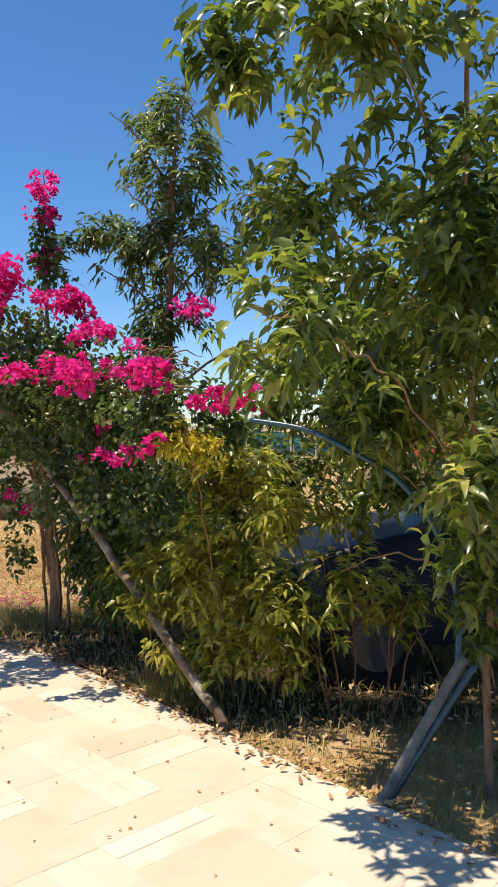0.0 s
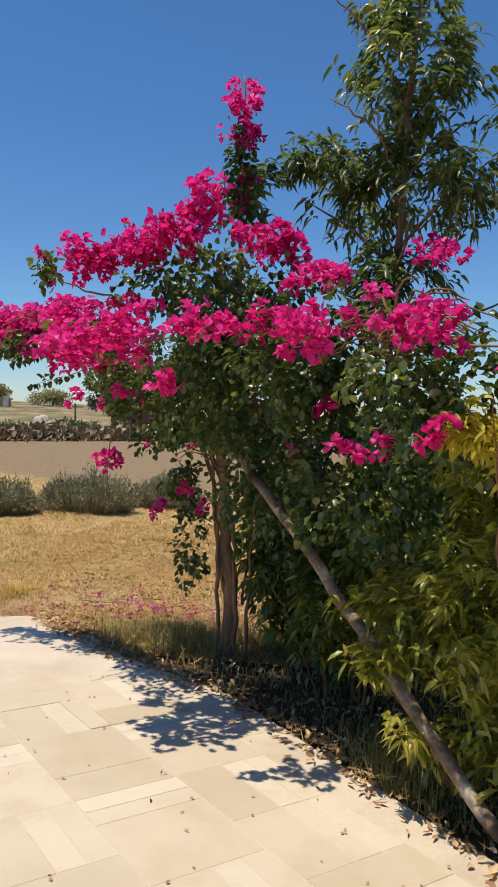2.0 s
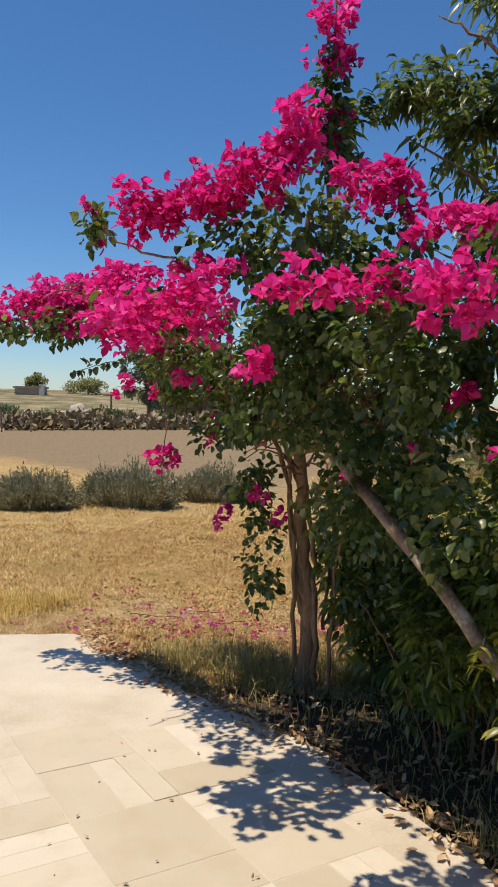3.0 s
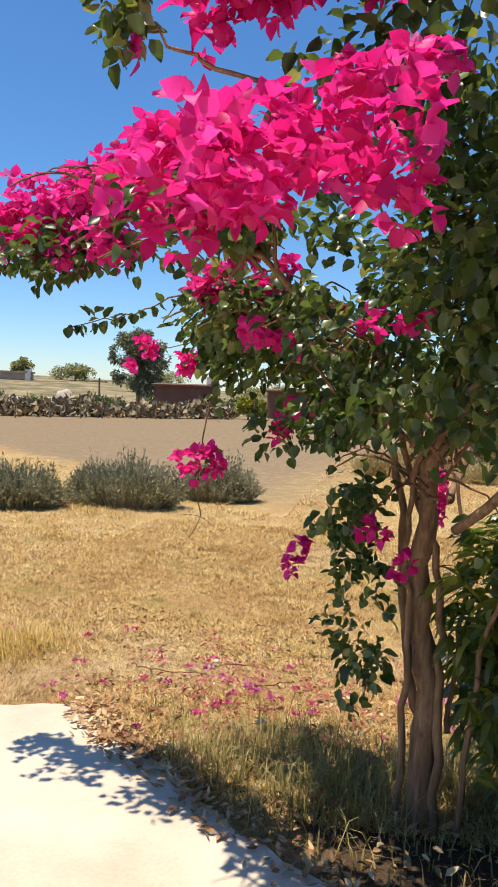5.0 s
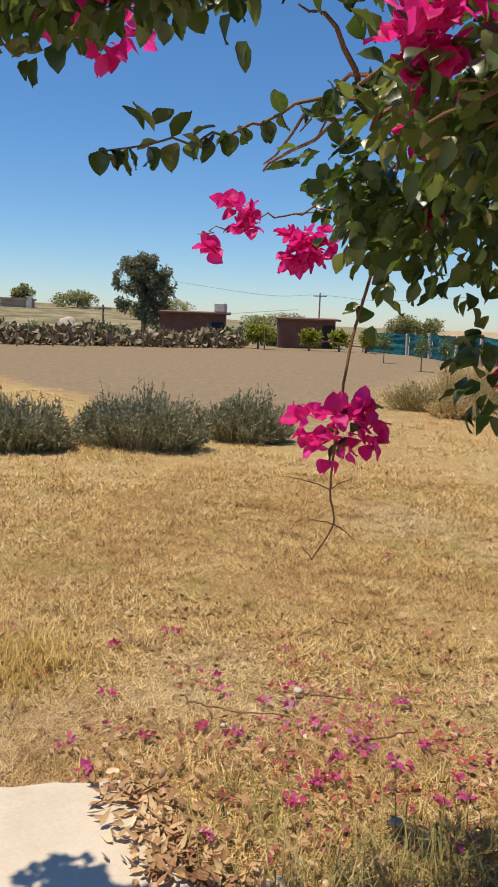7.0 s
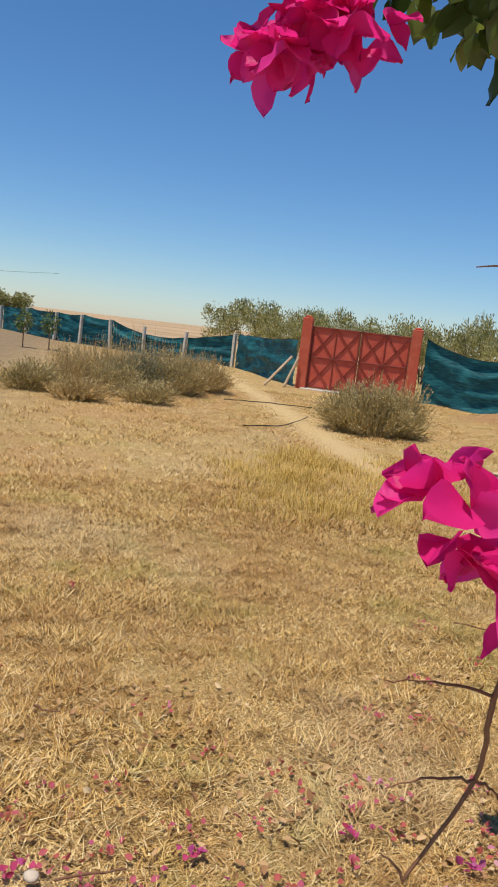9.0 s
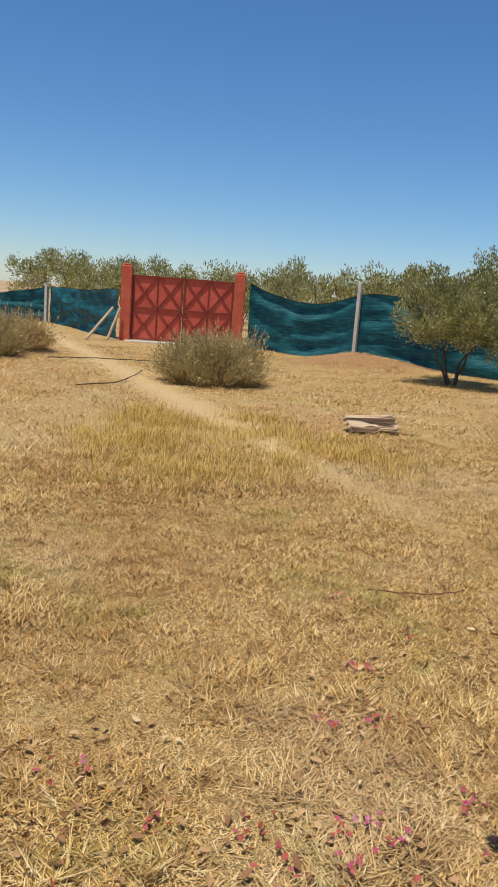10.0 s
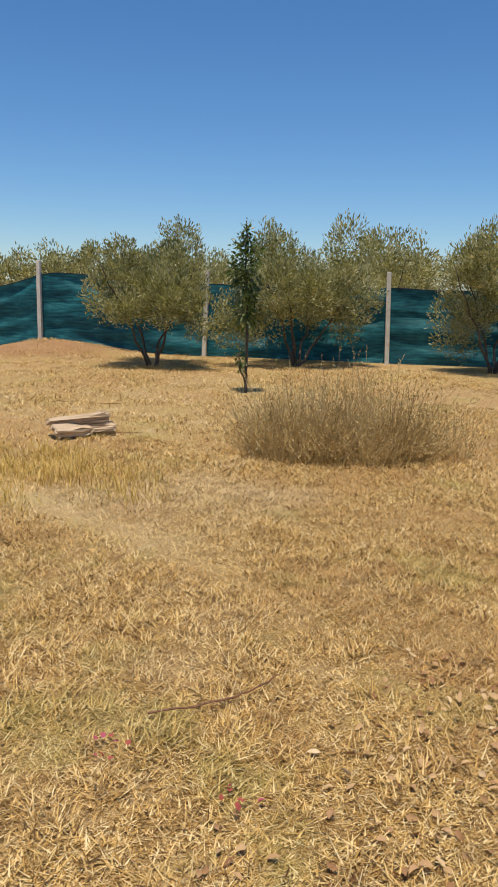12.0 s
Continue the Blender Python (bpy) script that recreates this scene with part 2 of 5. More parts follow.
DRY_SHRUB = leafy("dried_lavender_leaf", [(0.0, (0.26, 0.20, 0.075)), (0.5, (0.50, 0.40, 0.18)), (1.0, (0.70, 0.575, 0.31))], 0.8, 0.2, 0.15, 1.0)
CACTUS = leafy("cactus_pad", [(0.0, (0.10, 0.085, 0.04)), (0.5, (0.26, 0.20, 0.11)), (1.0, (0.48, 0.38, 0.26))], 0.7, 0.3, 0.03, 1.0)
BARK = striped("warm_brown_bark", [(0.3, (0.09, 0.045, 0.025)), (0.5, (0.23, 0.135, 0.075)), (0.72, (0.40, 0.265, 0.16))], (55, 55, 5))
TWIG = striped("thin_twig", [(0.3, (0.12, 0.055, 0.03)), (0.7, (0.28, 0.15, 0.085))], (80, 80, 12))
OLIVE_BARK = striped("olive_bark", [(0.3, (0.05, 0.04, 0.03)), (0.7, (0.14, 0.11, 0.085))], (40, 40, 6))
EUCA_LEAF = leafy("eucalyptus_leaf", [(0.0, (0.06, 0.07, 0.035)), (0.5, (0.17, 0.18, 0.105)), (1.0, (0.36, 0.35, 0.25))], 0.5, 0.4, 0.25, 1.2)
POLE_WOOD = speckled("weathered_pole", [(0.40, (0.10, 0.065, 0.04)), (0.52, (0.22, 0.155, 0.10)), (0.64, (0.46, 0.39, 0.28))], 7.0, 0.85, 45, 0.006, 0.7)
LOG = striped("bleached_wood", [(0.3, (0.35, 0.24, 0.14)), (0.6, (0.58, 0.45, 0.30)), (0.85, (0.70, 0.60, 0.46))], (4, 60, 60), 0.9)
CONCRETE = speckled("post_concrete", [(0.3, (0.45, 0.42, 0.36)), (0.55, (0.60, 0.57, 0.50)), (0.75, (0.72, 0.69, 0.62))], 5, 0.9, 70)
RED = speckled("red_gate_paint", [(0.25, (0.46, 0.07, 0.045)), (0.5, (0.58, 0.11, 0.068)), (0.75, (0.66, 0.18, 0.12))], 3.0, 0.6, 40, 0.002, 0.3)
RED_DARK = speckled("dark_red_brace_paint", [(0.3, (0.20, 0.038, 0.026)), (0.7, (0.29, 0.06, 0.04))], 5.0, 0.6, 50, 0.002, 0.3)
RED_POST = speckled("red_pier_plaster", [(0.25, (0.42, 0.08, 0.045)), (0.5, (0.55, 0.115, 0.065)), (0.8, (0.62, 0.20, 0.13))], 4.0, 0.85, 60, 0.004, 0.5)
BLUEPIPE = speckled("teal_painted_pipe", [(0.3, (0.008, 0.028, 0.04)), (0.55, (0.015, 0.055, 0.075)), (0.75, (0.10, 0.17, 0.19))], 9, 0.35, 90, 0.001, 0.2, 0.5)
RAIL = speckled("grey_weathered_rail", [(0.3, (0.06, 0.065, 0.06)), (0.55, (0.13, 0.135, 0.125)), (0.75, (0.24, 0.24, 0.22))], 9, 0.6, 60, 0.003, 0.5)
STONE = speckled("pale_rock", [(0.3, (0.38, 0.31, 0.23)), (0.6, (0.56, 0.48, 0.38)), (0.8, (0.66, 0.59, 0.50))], 4, 0.9, 40, 0.01)
SHED_RED = speckled("rusty_shed_sheet", [(0.3, (0.13, 0.06, 0.04)), (0.7, (0.22, 0.11, 0.08))], 1.5, 0.8, 12)
PLASTER = speckled("far_plaster", [(0.3, (0.28, 0.22, 0.16)), (0.7, (0.40, 0.33, 0.25))], 1.0, 0.9, 10)
DARK = speckled("dark_opening", [(0.3, (0.012, 0.012, 0.013)), (0.7, (0.03, 0.03, 0.032))], 4, 0.6, 30)


def make_net():
    n = Nodes("green_shade_net")
    mp = n.add("ShaderNodeMapping")
    mp.inputs["Scale"].default_value = (3.0, 3.0, 22.0)
    n.link(n.coords(), mp.inputs["Vector"])
    band = n.noise(1.0, 4.0, 0.6, mp.outputs[0])
    cloud = n.noise(1.3, 4.0)
    f = n.math('ADD', n.math('MULTIPLY', band, 0.6), n.math('MULTIPLY', cloud, 0.4))
    col = n.ramp(f, [(0.34, (0.004, 0.042, 0.055)), (0.5, (0.011, 0.105, 0.13)), (0.66, (0.034, 0.22, 0.24))])
    n.color(col, 0.6, 0.3)
    n.thin(n.mix(1.0, col, (1.2, 1.2, 1.2), 'MULTIPLY'), 0.3)
    n.bump(band, 0.5, 0.02)
    return n.m


NET = make_net()


# ---- building helpers ----
def lift(v, lo, hi):
    s = min(max((v - lo) / (hi - lo), 0.0), 1.0)
    return s * s * (3 - 2 * s)


def waves(x, y):
    """Soft unevenness of the grassland."""
    return np.sin(x * 0.9 + 1.3 * np.sin(y * 0.37)) * np.sin(y * 0.8 + 0.9 * np.sin(x * 0.43 + 1.0))


def grain(x, y, scale, seed):
    """Value noise between -1 and 1 for many points at once."""
    table = np.random.default_rng(seed).uniform(-1, 1, (256, 256))
    u, v = x * scale + 500.0, y * scale + 500.0
    i, j = np.floor(u).astype(int), np.floor(v).astype(int)
    fu, fv = u - i, v - j
    fu, fv = fu * fu * (3 - 2 * fu), fv * fv * (3 - 2 * fv)
    a, b = table[i % 256, j % 256], table[(i + 1) % 256, j % 256]
    c, d = table[i % 256, (j + 1) % 256], table[(i + 1) % 256, (j + 1) % 256]
    return (a * (1 - fu) + b * fu) * (1 - fv) + (c * (1 - fu) + d * fu) * fv


def heights(P):
    """ground_z for many points of the near grassland."""
    x, y = P[:, 0], P[:, 1]
    s = np.clip((y - 9.5) / 5.5, 0, 1)
    z = -0.02 - 0.034 * np.clip(y, -30, 9.5) + 0.03 * waves(x, y) * s * s * (3 - 2 * s)
    z += 0.32 * np.exp(-((x - 10.2) / 1.7) ** 2 - ((y - 22.9) / 1.2) ** 2)
    return z + 0.35 * np.exp(-((x - 0.2) / 2.2) ** 2 - ((y - 24.5) / 1.1) ** 2)


def ground_z(x, y):
    """Height of the land: falling gently along the paving, level beyond, with low rises far off."""
    yy = min(max(y, -30.0), 9.5)
    z = -0.02 - 0.034 * yy
    z += 0.03 * float(waves(x, y)) * lift(y, 9.5, 15)
    z += 0.32 * math.exp(-((x - 10.2) / 1.7) ** 2 - ((y - 22.9) / 1.2) ** 2)
    z += 0.35 * math.exp(-((x - 0.2) / 2.2) ** 2 - ((y - 24.5) / 1.1) ** 2)
    r = math.hypot(x, y)
    if r > 60:
        z += 4.2 * lift(r, 58, 150) * lift(-x / max(r, 1), -0.02, 0.45) * (0.5 + 0.5 * lift(y, 0, 40))
        z += 0.4 * lift(r, 90, 260) * lift(x / max(r, 1), -0.05, 0.35)
        z += (noise.noise(Vector((x * 0.012, y * 0.012, 7.0))) * 0.7) * lift(r, 70, 200)
    return z


def mesh_of(name, verts, faces, material, smooth=False):
    me = bpy.data.meshes.new(name)
    if isinstance(faces, np.ndarray):
        n = len(faces)
        me.vertices.add(len(verts))
        me.vertices.foreach_set("co", np.asarray(verts, np.float32).ravel())
        me.loops.add(3 * n)
        me.loops.foreach_set("vertex_index", faces.astype(np.int32).ravel())
        me.polygons.add(n)
        me.polygons.foreach_set("loop_start", np.arange(0, 3 * n, 3, dtype=np.int32))
    else:
        me.from_pydata(verts, [], faces)
    me.materials.append(material)
    if smooth:
        me.shade_smooth()
    me.update()
    return me


def hang_on(ob, parent):
    if parent is not None:
        ob.parent = parent
    return ob


def part(name, bm, material, parent=None, label="", smooth=False):
    me = bpy.data.meshes.new(name)
    bm.to_mesh(me)
    bm.free()
    me.materials.append(material)
    if smooth:
        me.shade_smooth()
    ob = hang_on(new(name, me), parent)
    if label:
        tagged(ob, label)
    return ob


def part_of(name, verts, faces, material, parent=None, label="", smooth=False):
    ob = hang_on(new(name, mesh_of(name, verts, faces, material, smooth)), parent)
    if label:
        tagged(ob, label)
    return ob


def base(name, x, y, label, category, group="", z=None, turn=0.0):
    """A thing: an empty at its foot, for its parts."""
    ob = new(name)
    ob.empty_display_size = 0.2
    ob.matrix_world = pose(x, y, ground_z(x, y) if z is None else z, 0, 0, turn)
    return tagged(ob, label, category, group)


def add_box(bm, size, at=(0, 0, 0), turn=None, bevel=0.0):
    m = Matrix.Translation(at) @ (turn.to_matrix().to_4x4() if turn else Matrix.Identity(4)) @ Matrix.Diagonal((*size, 1))
    r = bmesh.ops.create_cube(bm, size=1.0, matrix=m)
    if bevel:
        edges = list({e for v in r["verts"] for e in v.link_edges})
        bmesh.ops.bevel(bm, geom=edges, offset=bevel, segments=1, affect='EDGES', profile=0.5)


def tube(path, radii, sides=8, wobble=0.0, seed=0):
    """Vertices and faces of a round limb along a path; radii per point."""
    rng = random.Random(seed)
    verts, faces = [], []
    n = len(path)
    path = [Vector(p) for p in path]
    for k, p in enumerate(path):
        d = (path[min(k + 1, n - 1)] - path[max(k - 1, 0)]).normalized()
        side = d.cross(Vector((0.31, 0.87, 0.22))).normalized()
        up = d.cross(side)
        for s in range(sides):
            a = 2 * math.pi * s / sides
            r = radii[k] * (1 + wobble * rng.uniform(-1, 1))
            verts.append(p + side * (math.cos(a) * r) + up * (math.sin(a) * r))
    for k in range(n - 1):
        for s in range(sides):
            a, b = k * sides + s, k * sides + (s + 1) % sides
            faces.append((a, b, b + sides, a + sides))
    faces.append(tuple(range(sides - 1, -1, -1)))
    faces.append(tuple((n - 1) * sides + s for s in range(sides)))
    return verts, faces


def bend(points, steps=6, jitter=0.0, seed=0):
    """A smooth path through a few points."""
    rng = random.Random(seed)
    p = [Vector(q) for q in points]
    out = []
    for k in range(len(p) - 1):
        a, b, c, d = p[max(k - 1, 0)], p[k], p[k + 1], p[min(k + 2, len(p) - 1)]
        for s in range(steps):
            t = s / steps
            v = 0.5 * ((2 * b) + (c - a) * t + (2 * a - 5 * b + 4 * c - d) * t * t + (3 * b - a - 3 * c + d) * t ** 3)
            out.append(v + Vector((rng.gauss(0, 1), rng.gauss(0, 1), rng.gauss(0, 1))) * jitter)
    out.append(p[-1])
    return out


def join(pieces):
    """Several (verts, faces) lists as one."""
    verts, faces = [], []
    for v, f in pieces:
        o = len(verts)
        verts.extend(v)
        faces.extend(tuple(i + o for i in q) for q in f)
    return verts, faces


def limb(points, r0, r1, sides=8, steps=6, jitter=0.006, wobble=0.08, seed=0):
    path = bend(points, steps, jitter, seed)
    n = len(path)
    return tube(path, [r0 + (r1 - r0) * k / (n - 1) for k in range(n)], sides, wobble, seed)


def unit(a):
    return a / np.maximum(np.linalg.norm(a, axis=1, keepdims=True), 1e-9)


def leaves(points, ways, length, width, rng, fold=0.25, droop=0.25, spread=0.25, wide_at=0.38, curl=0.0, tipw=0.72):
    """Many leaves at once: each a folded, drooping blade of eight triangles."""
    n = len(points)
    L = length * rng.uniform(0.65, 1.25, (n, 1))
    W = width * rng.uniform(0.75, 1.2, (n, 1)) * 0.5
    d = unit(ways + rng.normal(0, spread, (n, 3)))
    up = unit(np.array([[0, 0, 1.0]]) + rng.normal(0, 0.55, (n, 3)))
    side = unit(np.cross(d, up))
    nrm = np.cross(side, d)
    down = np.array([[0, 0, -1.0]])
    F = fold * W
    b = points
    m1 = b + d * L * wide_at * 0.8 - nrm * F * 0.3
    m2 = b + d * L * (0.7 if tipw < 0.8 else 0.8) + down * L * droop * 0.35 - nrm * F * 0.3
    bow = curl * rng.uniform(0.2, 1.6, (n, 1))
    m2 = m2 - nrm * L * bow * 0.25
    tip = b + d * L * (1 - 0.25 * bow) + down * L * droop - nrm * L * bow * 0.6
    l1, r1 = m1 + side * W + nrm * F, m1 - side * W + nrm * F
    l2, r2 = m2 + side * W * tipw + nrm * F * 0.8, m2 - side * W * tipw + nrm * F * 0.8
    verts = np.stack([b, l1, m1, r1, l2, m2, r2, tip], 1).reshape(-1, 3)
    tri = np.array([(0, 2, 1), (0, 3, 2), (1, 2, 5), (1, 5, 4), (2, 3, 6), (2, 6, 5), (4, 5, 7), (5, 6, 7)])
    faces = (np.arange(n)[:, None, None] * 8 + tri[None]).reshape(-1, 3)
    return verts, faces


def flecks(points, ways, length, width, rng, spread=0.5):
    """Leaves of far crowns: diamonds of two triangles."""
    n = len(points)
    d = unit(ways + rng.normal(0, spread, (n, 3)))
    side = unit(np.cross(d, rng.normal(0, 1, (n, 3))))
    L = length * rng.uniform(0.6, 1.3, (n, 1))
    W = width * rng.uniform(0.7, 1.2, (n, 1)) * 0.5
    m = points + d * L * 0.5
    verts = np.stack([points, m + side * W, points + d * L, m - side * W], 1).reshape(-1, 3)
    tri = np.array([(0, 1, 2), (0, 2, 3)])
    return verts, (np.arange(n)[:, None, None] * 4 + tri[None]).reshape(-1, 3)


def papery(points, ways, length, width, rng, rows=5, cols=3):
    """Bracts: cupped, wrinkled ovate sheets."""
    n = len(points)
    L = length * rng.uniform(0.7, 1.2, (n, 1, 1))
    W = width * rng.uniform(0.75, 1.15, (n, 1, 1)) * 0.5
    d = unit(ways + rng.normal(0, 0.15, (n, 3)))
    side = unit(np.cross(d, rng.normal(0, 0.5, (n, 3)) + np.array([[0, 0, 1.0]])))
    nrm = np.cross(side, d)
    u = np.linspace(0, 1, rows)[None, :, None]
    s = np.linspace(-1, 1, cols)[None, None, :]
    prof = np.sin(np.pi * u ** 0.72) ** 0.7 + 0.04
    bow = rng.uniform(-0.1, 0.5, (n, 1, 1))
    wr = rng.normal(0, 0.05, (n, rows, cols)) * u
    a = (u - bow * 0.3 * u ** 2) * L + 0 * s
    b = s * prof * W * (1 - 0.15 * bow)
    c = (-bow * 0.55 * u ** 2 + wr) * L + 0.45 * (s * prof) ** 2 * W
    verts = points[:, None, None, :] + d[:, None, None, :] * a[..., None] + side[:, None, None, :] * b[..., None] + nrm[:, None, None, :] * c[..., None]
    tri = []
    for i in range(rows - 1):
        for j in range(cols - 1):
            k = i * cols + j
            tri += [(k, k + 1, k + cols + 1), (k, k + cols + 1, k + cols)]
    return verts.reshape(-1, 3), (np.arange(n)[:, None, None] * rows * cols + np.array(tri)[None]).reshape(-1, 3)


def blades(points, height, width, rng, lean=0.5, flat=0.0, simple=False):
    """Grass: thin bent blades of three triangles, or straight ones of one."""
    n = len(points)
    H = np.reshape(height, (-1, 1)) * rng.uniform(0.45, 1.3, (n, 1))
    a = rng.uniform(0, 2 * math.pi, (n, 1))
    way = np.hstack([np.cos(a), np.sin(a), np.zeros((n, 1))])
    side = np.hstack([-np.sin(a), np.cos(a), np.zeros((n, 1))]) * width * rng.uniform(0.6, 1.3, (n, 1)) * 0.5
    up = np.array([[0, 0, 1.0]])
    k = lean * rng.uniform(0.2, 1.6, (n, 1)) + flat
    mid = points + up * H * 0.6 * (1 - flat * 0.8) + way * H * k * 0.35
    tip = points + up * H * (1 - flat * 0.9) * rng.uniform(0.6, 1.0, (n, 1)) + way * H * k
    if simple:
        verts = np.stack([points - side, points + side, tip], 1).reshape(-1, 3)
        return verts, np.arange(3 * n).reshape(-1, 3)
    verts = np.stack([points - side, points + side, mid - side * 0.7, mid + side * 0.7, tip], 1).reshape(-1, 3)
    tri = np.array([(0, 1, 3), (0, 3, 2), (2, 3, 4)])
    faces = (np.arange(n)[:, None, None] * 5 + tri[None]).reshape(-1, 3)
    return verts, faces


def cloud(clumps, count, rng, gap=0.0, freq=2.5, hollow=0.5, keep=None):
    """Points in a set of ellipsoid clumps (x, y, z, rx, ry, rz), thinned by gaps; and the outward way at each."""
    c = np.array(clumps, float)
    vol = (c[:, 3] * c[:, 4] * c[:, 5]) ** 0.8
    pts, ways, have = [], [], 0
    while have < count:
        n = int((count - have) * 1.6) + 64
        k = rng.choice(len(c), n, p=vol / vol.sum())
        d = unit(rng.normal(0, 1, (n, 3)))
        lobe = np.array([noise.noise(v) for v in (d * 2.3 + k[:, None]).tolist()])
        r = rng.uniform(0, 1, n) ** hollow * (0.85 + 0.35 * lobe)
        p = c[k, :3] + d * r[:, None] * c[k, 3:6]
        ok = np.ones(n, bool)
        if gap > -1:
            ok &= np.array([noise.noise(v) for v in (p * freq).tolist()]) >= gap - 0.25 + rng.normal(0, 0.08, n)
        if keep:
            ok &= np.array([keep(v) for v in p.tolist()])
        pts.append(p[ok])
        ways.append(d[ok])
        have += int(ok.sum())
    return np.concatenate(pts)[:count], np.concatenate(ways)[:count]


def rosettes(points, ways, per, rng, tilt=0.25):
    """Whorls: each point gets a ring of leaves round its way."""
    n = len(points)
    P = np.repeat(points, per, 0)
    D = np.repeat(unit(ways + np.array([[0, 0, 0.95]])), per, 0)
    a = rng.uniform(0, 2 * math.pi, (n * per, 1))
    e1 = unit(np.cross(D, np.array([[0.3, 0.5, 0.81]])))
    e2 = np.cross(D, e1)
    out = e1 * np.cos(a) + e2 * np.sin(a) + D * tilt
    return P + D * rng.uniform(-0.06, 0.02, (n * per, 1)), unit(out)


# ---- ground and paving ----
def make_land():
    def steps(lo, hi, near_lo, near_hi, fine):
        a = list(np.arange(near_lo, near_hi + 1e-6, fine))
        g, v = fine, near_hi
        while v < hi:
            g *= 1.22
            v += g
            a.append(v)
        g, v = fine, near_lo
        while v > lo:
            g *= 1.22
            v -= g
            a.insert(0, v)
        return a
    xs = steps(-2600, 2600, -12, 16, 0.35)
    ys = steps(-2600, 3000, -6, 32, 0.35)
    verts = [(x, y, ground_z(x, y) - 0.035 + 0.006 * noise.noise(Vector((x * 1.3, y * 1.3, 0))) * lift(y, 7.5, 10)) for y in ys for x in xs]
    w = len(xs)
    faces = [(j * w + i, j * w + i + 1, (j + 1) * w + i + 1, (j + 1) * w + i) for j in range(len(ys) - 1) for i in range(w - 1)]
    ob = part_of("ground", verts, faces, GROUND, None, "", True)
    return tagged(ob, "dry straw-coloured grassland with a ploughed field and bare patches", "ground", "", "structure")


land = make_land()
EDGE = [(-3.44, 7.48), (-3.2, 7.14), (-2.92, 6.95), (-2.5, 6.52), (-1.55, 5.83), (-0.71, 4.80), (0.62, 3.14), (2.3, 1.02), (5.6, -3.15)]
OUTLINE = EDGE + [(5.6, -9.0), (-9.5, -9.0), (-9.5, 5.2), (-3.95, 7.30)]


def inside(x, y, poly):
    hit = False
    for (x1, y1), (x2, y2) in zip(poly, poly[1:] + poly[:1]):
        if (y1 > y) != (y2 > y) and x < (x2 - x1) * (y - y1) / (y2 - y1) + x1:
            hit = not hit
    return hit


def make_slab():
    bm = bmesh.new()
    pts = []
    rng = random.Random(4)
    for (x1, y1), (x2, y2) in zip(OUTLINE, OUTLINE[1:] + OUTLINE[:1]):
        n = max(1, int(math.hypot(x2 - x1, y2 - y1) / 0.12)) if y1 > -3.5 and y2 > -3.5 else 8
        for k in range(n):
            t = k / n
            j = 0.018 if y1 > 6 else 0.005
            pts.append((x1 + (x2 - x1) * t + rng.gauss(0, j), y1 + (y2 - y1) * t + rng.gauss(0, j)))
    top = [bm.verts.new((x, y, ground_z(x, y) - 0.0055)) for x, y in pts]
    low = [bm.verts.new((x, y, ground_z(x, y) - 0.16)) for x, y in pts]
    f = bm.faces.new(top)
    n = len(pts)
    for k in range(n):
        bm.faces.new((top[k], low[k], low[(k + 1) % n], top[(k + 1) % n]))
    bmesh.ops.triangulate(bm, faces=[f])
    bmesh.ops.recalc_face_normals(bm, faces=bm.faces)
    ob = part("pavement", bm, SLAB)
    return tagged(ob, "pale limestone terrace paving with a worn broken edge", "paving", "", "structure")


slab = make_slab()


# ---- bougainvillea by the terrace ----
def clear_way(p):
    """Keeps the walking line under the arch free of leaves."""
    x, y, z = p
    cx = -1.75 - 1.5 * min(1.0, max(0.0, (y - 3.4) / 3.6)) + 0.9 * max(0.0, (y - 7.2) / 1.4)
    if 3.0 < y < 9.2 and z < 1.68 and abs(x - cx) < 0.36:
        return False
    return True


def bracts(centre, radius, count, rng, flat=0.8, size=0.042, fine=False):
    d = unit(rng.normal(0, 1, (count, 3)))
    p = np.array(centre) + d * (rng.uniform(0.25, 1.0, (count, 1)) ** 0.6) * radius * np.array([[1, 1, flat]])
    if not fine:
        lobes = rng.normal(0, 0.55, (5, 3)) * radius * np.array([[1, 1, 0.6]])
        p = np.array(centre) + lobes[rng.integers(0, 5, count)] + (p - np.array(centre)) * 0.62
    three = np.repeat(p, 3, 0)
    a = np.tile(np.array([0, 2.1, 4.2]), count)[:, None] + np.repeat(rng.uniform(0, 6.3, (count, 1)), 3, 0)
    D = np.repeat(unit(d + np.array([[0, -0.2, 0.35]])), 3, 0)
    e1 = unit(np.cross(D, np.array([[0.2, 0.7, 0.68]])))
    e2 = np.cross(D, e1)
    ways = unit(e1 * np.cos(a) + e2 * np.sin(a) + D * 0.75)
    return papery(three, ways, size, size * 0.84, rng, 6 if fine else 4, 5 if fine else 3)


def add_flowers(v, f, count, origin, parent):
    """Each flower, three bracts, as a mesh of its own."""
    nv, nf = len(v) // count, len(f) // count
    for k in range(count):
        part_of("flower", v[k * nv:(k + 1) * nv] - np.array(origin), f[k * nf:(k + 1) * nf] - k * nv, BRACT, parent, "", True)


